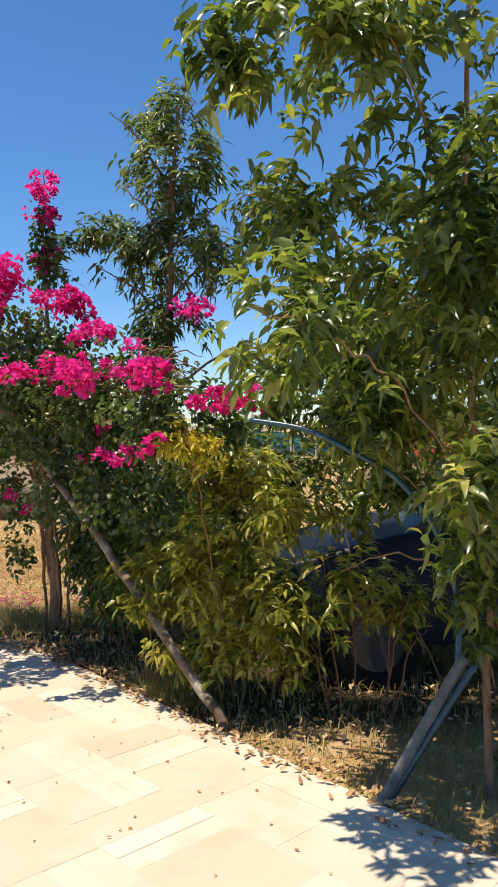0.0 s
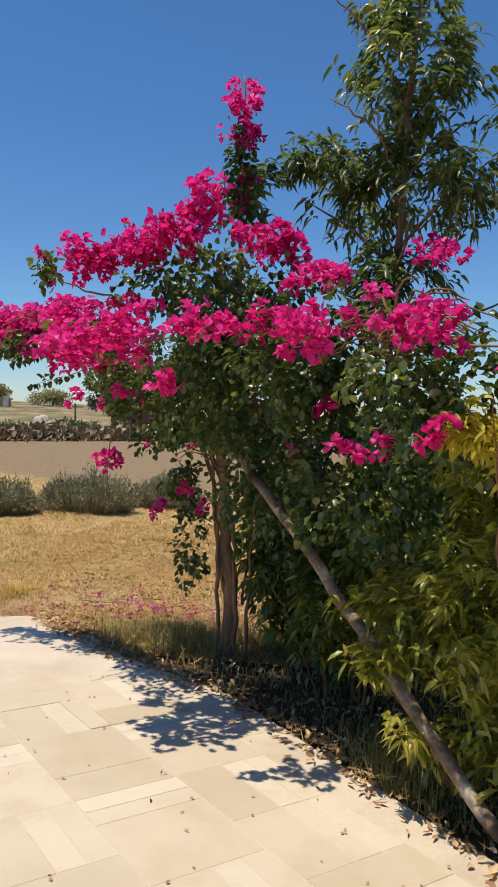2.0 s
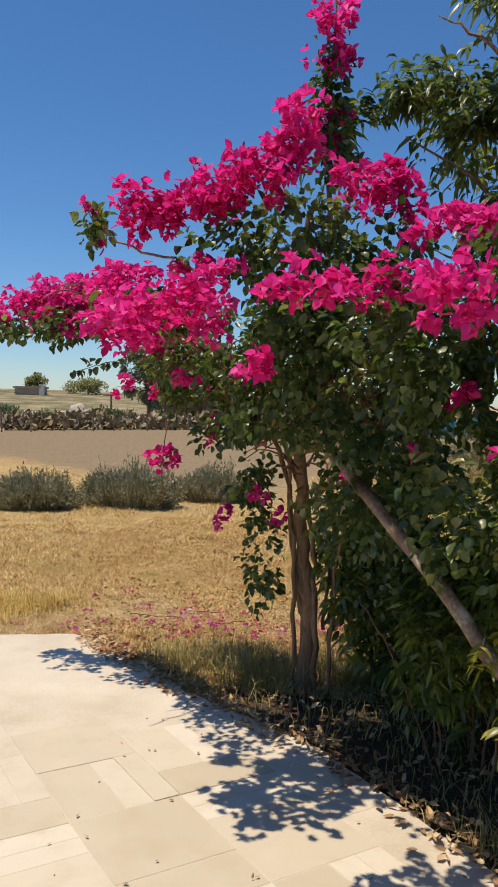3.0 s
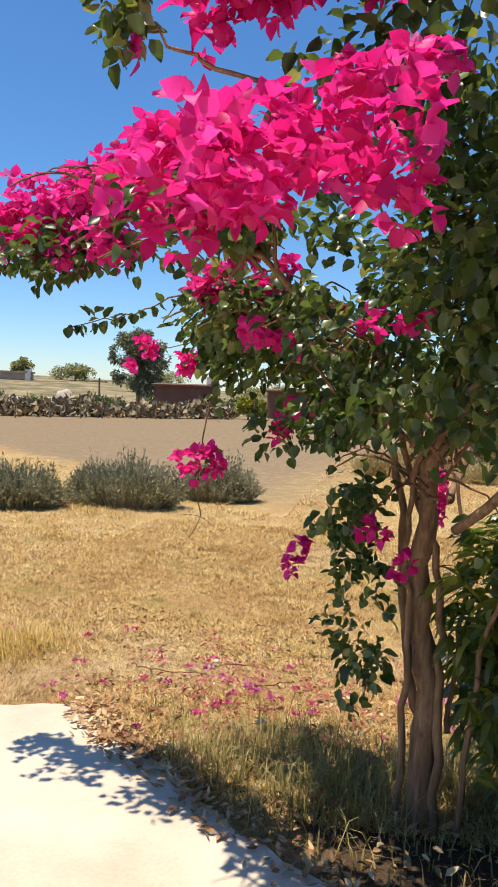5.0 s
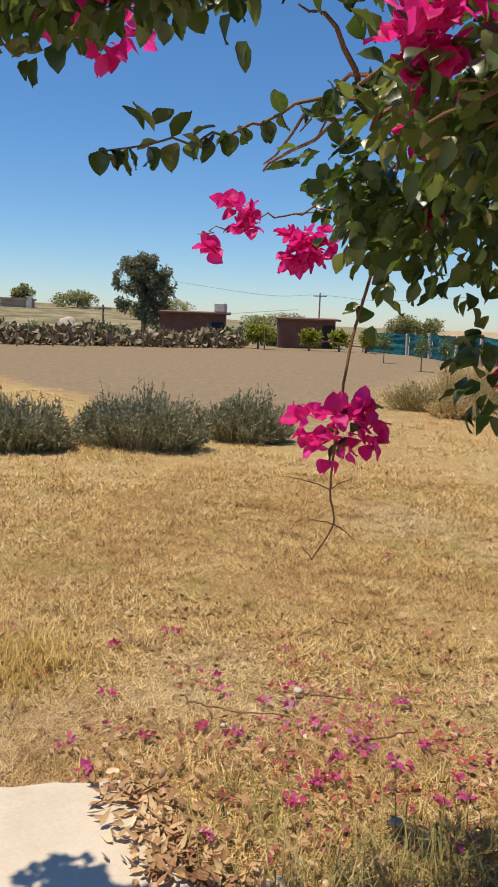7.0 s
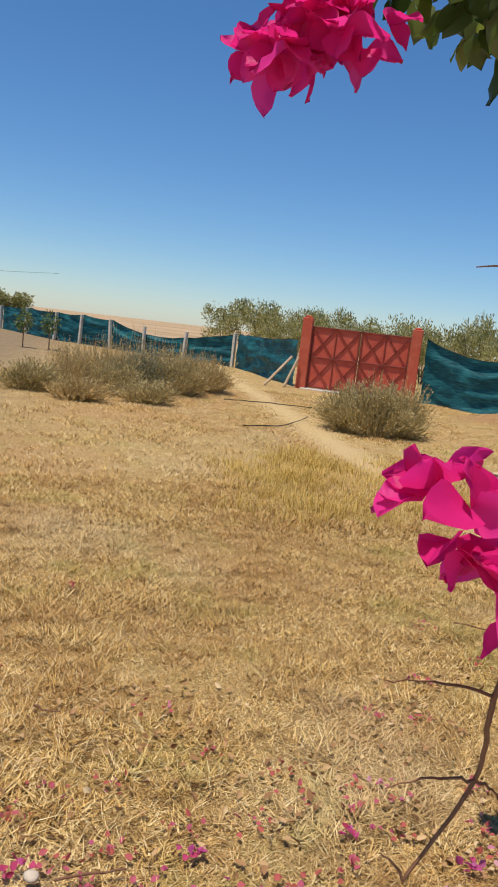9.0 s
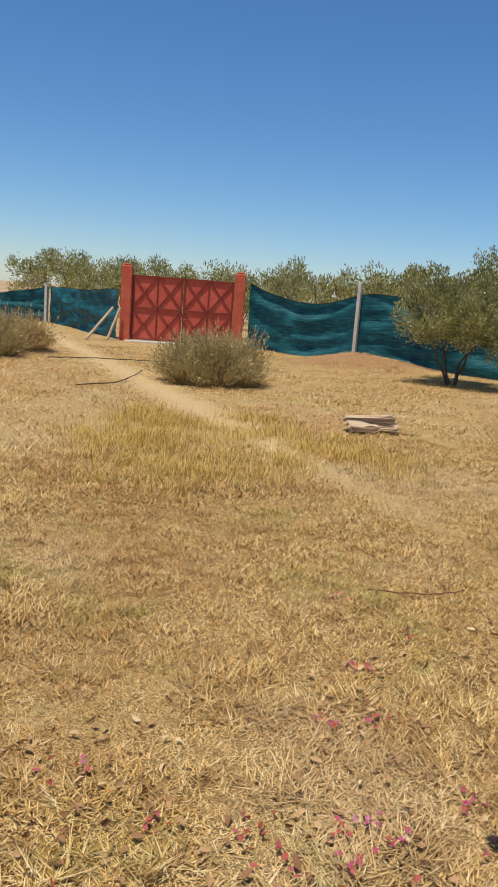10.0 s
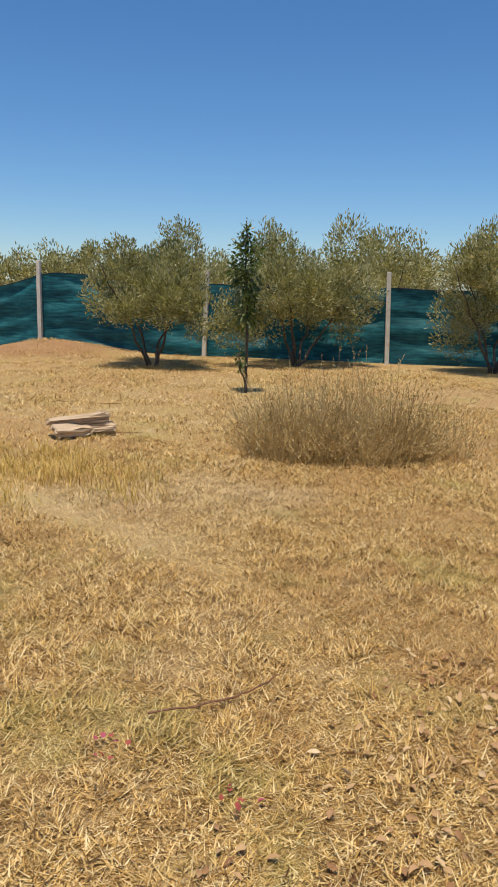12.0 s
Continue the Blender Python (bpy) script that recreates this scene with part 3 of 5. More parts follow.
def make_bougainvillea():
    rng = np.random.default_rng(11)
    tx, ty = -1.70, 6.72
    tree = base("bougainvillea", tx, ty, "old bougainvillea with bright magenta bracts arching over the terrace edge", "flowering shrub")
    gz = ground_z(tx, ty)
    o = Vector((tx, ty, gz))

    def own(pieces):
        if isinstance(pieces[0][1], np.ndarray):
            return pieces[0][0] - np.array(o), pieces[0][1]
        v, f = join(pieces)
        return [tuple(Vector(p) - o) for p in v], f
    stems = [
        [(tx - 0.04, ty, gz - 0.1), (tx - 0.02, ty - 0.02, 0.2), (tx - 0.07, ty - 0.05, 0.7), (tx - 0.04, ty - 0.25, 1.2), (-1.62, 6.0, 1.8), (-1.6, 5.6, 2.3)],
        [(tx - 0.05, ty + 0.02, 0.15), (tx - 0.13, ty, 0.6), (tx - 0.16, ty - 0.1, 1.05), (-2.0, 6.3, 1.5), (-2.3, 5.9, 1.8), (-2.75, 5.95, 1.92), (-3.3, 6.55, 1.88)],
        [(tx + 0.05, ty, 0.1), (tx + 0.12, ty + 0.05, 0.6), (tx + 0.05, ty + 0.1, 1.1), (-1.9, 7.0, 1.55), (-2.3, 7.2, 1.7), (-2.9, 7.35, 1.66)],
        [(-1.66, 6.5, 0.95), (-1.35, 6.1, 1.3), (-1.0, 5.4, 1.65), (-0.6, 4.5, 1.75), (-0.2, 4.0, 1.66)],
        [(-1.62, 6.2, 1.55), (-1.57, 6.05, 2.2), (-1.55, 5.98, 2.9), (-1.55, 5.97, 3.5)],
        [(-1.65, 6.85, 1.0), (-1.5, 7.3, 1.5), (-1.5, 7.8, 1.6), (-1.6, 8.15, 1.35), (-1.62, 8.22, 0.85)],
        [(tx + 0.03, ty - 0.06, gz - 0.05), (tx + 0.02, ty - 0.08, 0.35), (tx + 0.0, ty - 0.10, 0.75), (tx - 0.10, ty - 0.12, 1.05), (-1.95, 6.4, 1.45), (-2.25, 6.45, 1.62), (-2.62, 6.8, 1.80), (-2.95, 7.05, 1.72)],
        [(tx - 0.12, ty + 0.02, gz - 0.05), (tx - 0.10, ty - 0.08, 0.45), (tx - 0.13, ty - 0.12, 0.85), (-1.78, 6.4, 1.25), (-1.5, 6.0, 1.62), (-1.2, 5.5, 1.85), (-1.1, 5.1, 1.95)],
        [(tx + 0.10, ty - 0.10, gz - 0.05), (tx + 0.16, ty - 0.22, 0.5), (-1.45, 6.25, 1.0), (-1.3, 5.9, 1.4), (-1.35, 5.6, 1.7)],
        [(-2.62, 7.08, 1.76), (-2.74, 7.15, 1.66), (-2.86, 7.12, 1.63), (-2.96, 6.95, 1.59), (-3.07, 6.88, 1.545)],
        [(-2.05, 5.45, 2.05), (-2.30, 5.36, 2.12), (-2.46, 5.32, 2.20), (-2.56, 5.30, 2.34)],
        [(-2.25, 6.45, 1.62), (-2.5, 6.60, 1.84), (-2.78, 6.74, 1.80), (-2.98, 6.62, 1.70), (-3.14, 6.45, 1.64)],
    ]
    thick = [(0.056, 0.02), (0.021, 0.003), (0.011, 0.002), (0.020, 0.003), (0.020, 0.004), (0.016, 0.003), (0.019, 0.003), (0.016, 0.003), (0.013, 0.003), (0.004, 0.0012), (0.007, 0.0015), (0.006, 0.0015)]
    names = ["trunk"] + ["branch"] * 11
    for k, (s, (a, b)) in enumerate(zip(stems, thick)):
        v, f = own([limb(s, a, b, 9, 6, 0.008, 0.12, k)])
        part_of(names[k], v, f, BARK, tree, "twisted grey-brown stem" if k == 0 else "", True)
    # twigs from the stems into the crown
    twigs = []
    for k in range(240):
        s = stems[(0, 1, 3, 6, 7, 8)[int(rng.integers(0, 6))]]
        i = int(rng.integers(3, len(s) - 1))
        p = Vector(s[i]) + Vector(rng.normal(0, 0.05, 3))
        d = Vector(rng.normal(0, 1, 3)).normalized()
        d.z = abs(d.z) * 0.6 - 0.15
        q = p + d * float(rng.uniform(0.25, 0.5))
        if not clear_way(q) or not clear_way((p + q) / 2):
            continue
        m = (p + q) / 2 + Vector((0, 0, 0.08))
        twigs.append(limb([p, m, q], 0.008, 0.002, 5, 4, 0.006, 0.0, k))
    v, f = own(twigs)
    tagged(part_of("twig_mass", v, f, TWIG, tree), "", "", "", "stuff")
    clumps = [
        (-1.60, 5.95, 1.72, 0.72, 0.66, 0.55), (-1.60, 5.55, 2.15, 0.66, 0.45, 0.26), (-2.35, 5.75, 1.88, 0.42, 0.38, 0.16),
        (-3.05, 6.38, 1.90, 0.45, 0.30, 0.14), (-2.30, 6.85, 1.62, 0.62, 0.38, 0.26), (-0.95, 5.15, 1.70, 0.62, 0.60, 0.48),
        (-2.02, 6.40, 1.38, 0.30, 0.30, 0.24), (-2.00, 6.60, 0.55, 0.20, 0.20, 0.36), (-1.60, 5.50, 1.82, 0.28, 0.22, 0.22), (-2.42, 6.45, 1.72, 0.28, 0.25, 0.20), (-2.60, 6.90, 1.66, 0.20, 0.20, 0.14), (-2.36, 6.72, 1.28, 0.14, 0.14, 0.16), (-3.02, 6.55, 1.66, 0.14, 0.12, 0.05), (-2.62, 7.26, 1.68, 0.27, 0.16, 0.10), (-3.65, 6.55, 1.92, 0.42, 0.22, 0.10), (-1.55, 5.98, 2.90, 0.12, 0.12, 0.50),
        (-0.40, 4.35, 1.55, 0.55, 0.38, 0.32), (-1.55, 7.30, 1.50, 0.40, 0.32, 0.32), (-1.15, 6.30, 0.95, 0.42, 0.40, 0.55), (-2.06, 6.48, 1.10, 0.20, 0.18, 0.30), (-2.04, 6.60, 0.86, 0.14, 0.14, 0.20), (-1.30, 6.60, 0.55, 0.38, 0.28, 0.50), (-0.95, 6.15, 0.50, 0.45, 0.35, 0.45),
        (-1.25, 5.55, 1.15, 0.50, 0.40, 0.45), (-0.70, 5.00, 1.15, 0.50, 0.40, 0.45), (-2.50, 5.31, 2.22, 0.09, 0.09, 0.14),
    ]
    P, D = cloud(clumps, 20500, rng, gap=0.24, freq=4.8, hollow=0.45, keep=clear_way)
    v, f = own([papery(P, D * 0.6 + np.array([[0, 0, -0.45]]) + rng.normal(0, 0.5, P.shape), 0.052, 0.036, rng)])
    part_of("crown", v, f, BOUG_LEAF, tree, "dense small dark green leaves", True)
    # clusters along the sunny tops: start, end, how many, size
    runs = [
        ((-2.28, 5.30, 2.22), (-1.64, 5.17, 2.40), 11, 0.10), ((-1.62, 5.17, 2.46), (-1.55, 5.20, 2.56), 3, 0.09), ((-1.45, 5.3, 2.40), (-1.10, 5.7, 2.38), 5, 0.10),
        ((-2.30, 5.06, 1.83), (-1.97, 5.02, 1.86), 5, 0.11), ((-2.48, 5.75, 2.0), (-3.06, 6.40, 2.07), 10, 0.10),
        ((-3.05, 6.38, 2.06), (-3.55, 6.68, 2.04), 8, 0.12), ((-3.5, 6.55, 2.03), (-4.1, 6.75, 1.98), 7, 0.085), ((-2.75, 6.02, 1.92), (-3.25, 6.50, 1.93), 6, 0.07), ((-2.66, 5.96, 2.16), (-2.78, 6.05, 2.18), 2, 0.06), ((-1.55, 4.63, 1.86), (-1.38, 4.60, 1.86), 3, 0.075), ((-1.26, 4.84, 1.88), (-1.12, 4.8, 1.86), 3, 0.07),
        ((-1.02, 4.56, 1.87), (-0.92, 4.52, 1.80), 3, 0.085), ((-1.10, 5.1, 2.10), (-0.75, 4.8, 2.02), 5, 0.075), ((-0.66, 4.20, 1.80), (-0.46, 4.1, 1.72), 4, 0.065),
        ((-0.30, 3.95, 1.66), (0.05, 3.85, 1.62), 5, 0.055), ((-1.56, 5.97, 3.10), (-1.55, 5.97, 3.46), 5, 0.085), ((-1.60, 5.99, 2.70), (-1.5, 5.97, 2.9), 2, 0.06),
        ((-2.20, 5.60, 2.02), (-2.00, 5.20, 2.0), 3, 0.08), ((-2.07, 4.72, 1.76), (-2.10, 4.9, 1.80), 2, 0.08), ((-1.86, 5.04, 1.94), (-1.80, 5.1, 2.02), 2, 0.045), ((-2.79, 7.13, 1.555), (-2.89, 7.28, 1.535), 4, 0.048), ((-2.97, 6.93, 1.555), (-2.96, 6.93, 1.555), 1, 0.022), ((-3.04, 6.90, 1.51), (-3.04, 6.90, 1.51), 1, 0.010), ((-2.36, 6.60, 1.77), (-2.54, 6.66, 1.76), 3, 0.065),
        ((-2.62, 6.50, 1.80), (-2.50, 6.3, 1.82), 2, 0.06), ((-2.28, 5.98, 1.84), (-2.46, 5.88, 1.92), 3, 0.06), ((-2.23, 6.02, 1.57), (-2.33, 5.98, 1.60), 2, 0.05), ((-2.50, 7.02, 1.63), (-2.58, 6.98, 1.60), 2, 0.022), ((-2.36, 6.72, 1.30), (-2.33, 6.70, 1.21), 2, 0.035), ((-2.98, 6.94, 1.60), (-2.94, 6.96, 1.62), 1, 0.03),
        ((-0.9, 4.6, 1.34), (-0.45, 3.9, 1.40), 3, 0.06), ((-1.62, 4.57, 1.62), (-1.60, 4.56, 1.55), 2, 0.05), ((-1.62, 8.22, 1.02), (-1.62, 8.22, 0.70), 5, 0.05),
        ((-2.22, 6.72, 0.86), (-2.24, 6.56, 0.70), 2, 0.04), ((-1.25, 5.2, 1.2), (-0.9, 5.0, 1.55), 2, 0.05),
        ((-1.75, 6.4, 0.75), (-2.0, 6.2, 1.0), 2, 0.04), ((-2.0, 5.9, 1.62), (-1.7, 5.7, 1.60), 3, 0.03), ((-2.3, 6.6, 1.38), (-2.0, 6.5, 1.3), 3, 0.045),
        ((-2.1, 6.9, 1.78), (-2.4, 7.0, 1.72), 2, 0.03), ((-1.9, 6.7, 1.40), (-2.1, 6.9, 1.2), 3, 0.028), ((-2.5, 6.6, 1.75), (-2.2, 6.4, 1.9), 3, 0.035),
        ((-0.45, 5.9, 2.45), (-0.35, 5.5, 2.3), 3, 0.07), ((-2.56, 5.30, 2.34), (-2.52, 5.31, 2.28), 2, 0.012), ((-2.48, 5.32, 2.16), (-2.46, 5.32, 2.12), 1, 0.012),
    ]
    # the flowers nearest the walking line one by one, the rest as one mass
    mass, single = [], 0
    for a, b, n, r in runs:
        for k in range(n):
            t = (k + float(rng.uniform(0.2, 0.8))) / n
            c = Vector(a).lerp(Vector(b), t) + Vector(rng.normal(0, 0.35, 3)) * r
            rr = r * float(rng.uniform(0.75, 1.25))
            fine = a[1] > 6.5 and rr < 0.085
            count = int(3 + 3600 * rr * rr)
            v, f = bracts(c, rr, count, rng, 0.8, 0.042, fine)
            if fine and single + count <= 260:
                single += count
                add_flowers(v, f, count, o, tree)
            else:
                mass.append((v, f))
    shift = np.cumsum([0] + [len(v) for v, f in mass])
    V, F = np.concatenate([v for v, f in mass]), np.concatenate([f + q for (v, f), q in zip(mass, shift)])
    tagged(part_of("bract_mass", V - np.array(o), F, BRACT, tree, "", True), "papery magenta bracts", "", "", "stuff")
    # the hanging spray with its thorny bare tip
    sp = [(-2.62, 7.1, 1.75), (-2.66, 7.0, 1.5), (-2.70, 6.93, 1.3), (-2.72, 6.90, 1.1), (-2.73, 6.92, 0.95), (-2.72, 6.94, 0.86), (-2.77, 6.95, 0.76)]
    bits = [limb(sp, 0.0048, 0.0016, 7, 9, 0.0006, 0.03, 90)]
    for k, (i, dx, dy, dz) in enumerate([(1, -0.09, -0.03, -0.02), (2, -0.10, 0.01, 0.0), (2, 0.06, 0.0, -0.02), (4, -0.12, -0.02, 0.03), (4, 0.05, 0.0, 0.03), (5, -0.09, 0.0, 0.0), (5, 0.06, 0.02, -0.05), (6, -0.03, 0.0, 0.03)]):
        p = Vector(sp[i])
        bits.append(limb([p, p + Vector((dx, dy, dz)) * 0.5 + Vector((0, 0, 0.006)), p + Vector((dx, dy, dz))], 0.0018, 0.0005, 5, 5, 0.0008, 0, k))
    v, f = own(bits)
    spray = part_of("hanging_spray", v, f, TWIG, tree, "bare thorny twig tip hanging down")
    for c, r, n in (((-2.79, 6.92, 1.11), 0.045, 7), ((-2.71, 6.88, 1.14), 0.055, 9), ((-2.67, 6.93, 1.09), 0.05, 7), ((-2.73, 6.90, 1.06), 0.045, 7)):
        v, f = bracts(c, r, n, rng, 0.9, 0.048, True)
        add_flowers(v, f, n, o, spray)
    # leaves hanging from the thorny side twig
    path = bend(stems[11], 6)
    P = np.array([path[k] for k in range(8, len(path)) for _ in range(2)], float)
    v, f = own([papery(P, np.array([[0.05, -0.05, -1.0]]) + rng.normal(0, 0.45, P.shape), 0.052, 0.038, rng, 8, 5)])
    part_of("twig_leaves", v, f, BOUG_LEAF, tree, "", True)
    P, D = cloud([(-2.67, 6.92, 1.12, 0.07, 0.06, 0.10), (-2.66, 6.98, 1.45, 0.05, 0.05, 0.18)], 16, rng, -2)
    v, f = own([papery(P, D, 0.055, 0.042, rng, 8, 5)])
    part_of("spray_leaves", v, f, BOUG_LEAF, spray, "", True)
    return tree


make_bougainvillea()


# ---- trees and shrubs beside the terrace ----
def make_slim_tree():
    rng = np.random.default_rng(21)
    x, y = -0.62, 6.15
    t = base("slim_tree", x, y, "slim young tree with narrow drooping green leaves behind the bougainvillea", "tree")
    gz = ground_z(x, y)
    st = [[(0, 0, -0.1), (-0.03, 0.02, 1.2), (0.0, 0.0, 2.4), (0.06, 0, 3.4), (0.1, 0, 4.3)]]
    for k in range(15):
        h = 2.0 + 0.14 * k
        a = k * 2.4
        w = float(rng.uniform(0.35, 0.75)) * (1.15 - 0.045 * k)
        st.append([(0, 0, h), (math.cos(a) * w * 0.5, math.sin(a) * w * 0.5, h + 0.28), (math.cos(a) * w, math.sin(a) * w, h + 0.45)])
    v, f = limb(st[0], 0.045, 0.01, 8, 6, 0.008, 0.08, 3)
    part_of("trunk", v, f, BARK, t, "", True)
    for k, s in enumerate(st[1:]):
        v, f = limb(s, 0.014, 0.003, 6, 5, 0.008, 0.05, k)
        part_of("limb", v, f, BARK, t)
    c = [(0.05, 0, 3.50 - gz, 0.50, 0.5, 0.60), (0.0, 0, 3.95 - gz, 0.36, 0.33, 0.32), (0.3, 0, 3.5 - gz, 0.3, 0.3, 0.4), (-0.2, 0.1, 2.9 - gz, 0.5, 0.5, 0.42), (0.3, 0, 2.9 - gz, 0.55, 0.5, 0.4), (-0.55, 0, 3.05 - gz, 0.33, 0.3, 0.2), (-0.85, 0, 2.85 - gz, 0.28, 0.25, 0.28), (0.0, 0, 2.3 - gz, 0.45, 0.45, 0.35), (0.75, 0.1, 3.2 - gz, 0.3, 0.3, 0.3)]
    P, D = cloud(c, 1150, rng, gap=0.2, freq=3.8, hollow=0.5)
    P, W = rosettes(P, D, 7, rng)
    v, f = leaves(P, W, 0.092, 0.023, rng, 0.25, 0.35, 0.18, 0.38, 0.2)
    part_of("crown", v, f, SLIM_LEAF, t, "whorls of narrow leaves with gaps")
    return t


make_slim_tree()


def make_near_tree():
    rng = np.random.default_rng(31)
    x, y = 1.02, 3.35
    t = base("broadleaf_tree", x, y, "leafy young tree with long pointed green leaves beside the terrace", "tree")
    stems = [
        [(0, 0, -0.1), (0.03, 0.05, 0.7), (-0.02, 0, 1.5), (-0.1, -0.1, 2.5), (-0.05, -0.1, 3.6), (0, 0, 4.4)],
        [(0.1, 0.1, -0.1), (0.25, 0.15, 0.8), (0.4, 0.1, 1.8), (0.6, 0, 2.9), (0.7, 0, 3.8)],
        [(-0.03, 0, 1.3), (-0.4, -0.35, 1.75), (-0.75, -0.75, 1.95), (-1.0, -0.95, 2.0)],
        [(-0.05, 0, 1.9), (-0.45, 0.1, 2.35), (-0.85, 0.1, 2.6), (-1.05, 0.05, 2.65)],
        [(-0.08, -0.05, 2.4), (-0.4, -0.35, 3.0), (-0.65, -0.6, 3.3)],
        [(0, 0, 1.1), (-0.3, 0.4, 1.4), (-0.5, 0.7, 1.55)],
        [(0.3, 0.1, 1.4), (0.6, -0.4, 1.9), (0.8, -0.7, 2.1)],
        [(-0.02, 0, 0.9), (-0.3, 0.35, 1.0), (-0.55, 0.65, 0.85)],
    ]
    for k, s in enumerate(stems):
        v, f = limb(s, 0.020 if k < 2 else 0.007, 0.006 if k < 2 else 0.002, 7, 6, 0.01, 0.08, k)
        part_of("trunk" if k < 2 else "limb", v, f, BARK, t, "", True)
    c = [(0, 0, 2.4, 0.85, 0.8, 0.75), (-0.78, -0.6, 2.0, 0.45, 0.42, 0.36), (-0.72, 0.05, 2.55, 0.45, 0.45, 0.40), (-0.6, -0.3, 3.15, 0.6, 0.6, 0.5),
         (0.5, 0, 2.0, 0.7, 0.7, 0.8), (0.1, -0.1, 4.0, 0.75, 0.7, 0.7), (-1.0, -0.25, 3.15, 0.34, 0.34, 0.34), (-0.3, 0.4, 1.65, 0.6, 0.5, 0.33), (-0.35, 0.75, 1.95, 0.65, 0.4, 0.45), (-0.03, 0, 0.95, 0.17, 0.25, 0.55), (0.1, 0.1, 0.45, 0.18, 0.2, 0.4), (-0.1, 1.0, 1.25, 0.5, 0.3, 0.22), (0.35, 0.2, 1.0, 0.25, 0.4, 0.5), (-0.05, -0.30, 1.35, 0.26, 0.20, 0.45), (-0.27, -0.60, 1.30, 0.20, 0.20, 0.45), (-0.85, 0.95, 1.80, 0.45, 0.25, 0.26)]
    P, D = cloud(c, 3300, rng, gap=0.27, freq=4.2, hollow=0.6)
    P, W = rosettes(P, D, 6, rng, 0.4)
    v, f = leaves(P, W, 0.098, 0.031, rng, 0.4, 0.25, 0.5, 0.38, 0.35)
    part_of("crown", v, f, BIG_LEAF, t, "long pointed leaves in drooping whorls")
    return t


make_near_tree()


def make_shrub(name, x, y, label, clumps, count, per, mat, length, width, seed, stems=9, gap=0.1, droop=0.22):
    rng = np.random.default_rng(seed)
    t = base(name, x, y, label, "shrub")
    for k in range(stems):
        c = clumps[k % len(clumps)]
        top = Vector(c[:3]) + Vector(rng.normal(0, 0.5, 3)) * c[3]
        top.z = max(0.25, top.z)
        r = float(rng.uniform(0.03, 0.12))
        foot = Vector((top.x * 0.35 + r, top.y * 0.35, -0.08))
        mid = foot.lerp(top, 0.55) + Vector((0, 0, 0.12))
        v, f = limb([foot, mid, top], 0.007, 0.002, 6, 6, 0.008, 0.05, k + seed)
        part_of("stem", v, f, TWIG, t)
    P, D = cloud(clumps, count, rng, gap=gap, freq=3.5, hollow=0.55)
    keep = P[:, 2] > 0.02
    P, W = rosettes(P[keep], D[keep], per, rng)
    v, f = leaves(P, W, length, width, rng, 0.25, droop, 0.18, 0.38, 0.2)
    part_of("crown", v, f, mat, t)
    return t


make_shrub("shrub", -0.18, 4.72, "light green shrub with narrow leaf whorls at the paving edge",
           [(0, 0, 0.85, 0.5, 0.38, 0.62), (0.25, -0.1, 0.55, 0.4, 0.35, 0.45), (-0.35, 0.25, 0.75, 0.42, 0.35, 0.5), (0.05, 0, 1.40, 0.45, 0.35, 0.3), (0.02, -0.25, 0.28, 0.3, 0.2, 0.25), (-0.25, -0.1, 0.28, 0.2, 0.15, 0.16), (0.35, -0.4, 0.6, 0.3, 0.22, 0.5), (0.3, -0.3, 1.2, 0.35, 0.25, 0.3), (-0.54, -0.04, 0.55, 0.16, 0.12, 0.15), (-0.36, -0.22, 0.38, 0.14, 0.10, 0.13)],
           1400, 7, LIGHT_LEAF, 0.085, 0.022, 41, 10)
make_shrub("yellowing_shrub", -0.15, 5.15, "small shrub with yellow-green leaves among the magenta bracts",
           [(-0.22, -1.05, 1.62, 0.26, 0.18, 0.12), (0.05, -1.0, 1.5, 0.25, 0.2, 0.12)], 60, 8, YELLOW_LEAF, 0.065, 0.019, 42, 1)
make_shrub("low_shrub", -0.95, 5.75, "shaded shrub under the bougainvillea crown",
           [(0.05, 0.1, 0.5, 0.45, 0.35, 0.45), (0.3, 0.1, 0.9, 0.5, 0.4, 0.5), (0.5, -0.35, 0.7, 0.35, 0.3, 0.5)], 800, 7, BIG_LEAF, 0.085, 0.024, 43, 9)
make_shrub("dark_shrub", -0.75, 6.75, "dense shaded shrub closing the planting bed",
           [(0, 0, 0.7, 0.6, 0.4, 0.75), (0.5, -0.1, 1.1, 0.6, 0.4, 0.7), (-0.35, -0.1, 0.35, 0.35, 0.3, 0.4), (-0.6, 0.1, 0.45, 0.32, 0.3, 0.5), (-0.70, -0.1, 0.85, 0.30, 0.25, 0.55)], 1150, 7, BIG_LEAF, 0.11, 0.032, 46, 9, 0.0)
make_shrub("sparse_shrub", 0.50, 4.30, "open shrub with drooping leaf whorls on thin bare stems",
           [(0.05, 0, 0.75, 0.4, 0.25, 0.35), (-0.1, 0.2, 1.15, 0.45, 0.3, 0.25), (0.35, 0.1, 0.6, 0.35, 0.2, 0.25)], 170, 8, LIGHT_LEAF, 0.09, 0.026, 44, 7)
make_shrub("backing_shrub", 0.35, 7.3, "dense dark shrub behind the parked car",
           [(0, 0, 1.2, 1.0, 0.5, 0.9), (-0.7, 0.1, 1.0, 0.5, 0.4, 0.8), (0.9, -0.1, 1.7, 0.9, 0.5, 0.8), (2.0, -0.1, 1.6, 0.9, 0.6, 0.9)], 900, 7, BIG_LEAF, 0.12, 0.036, 45, 12)
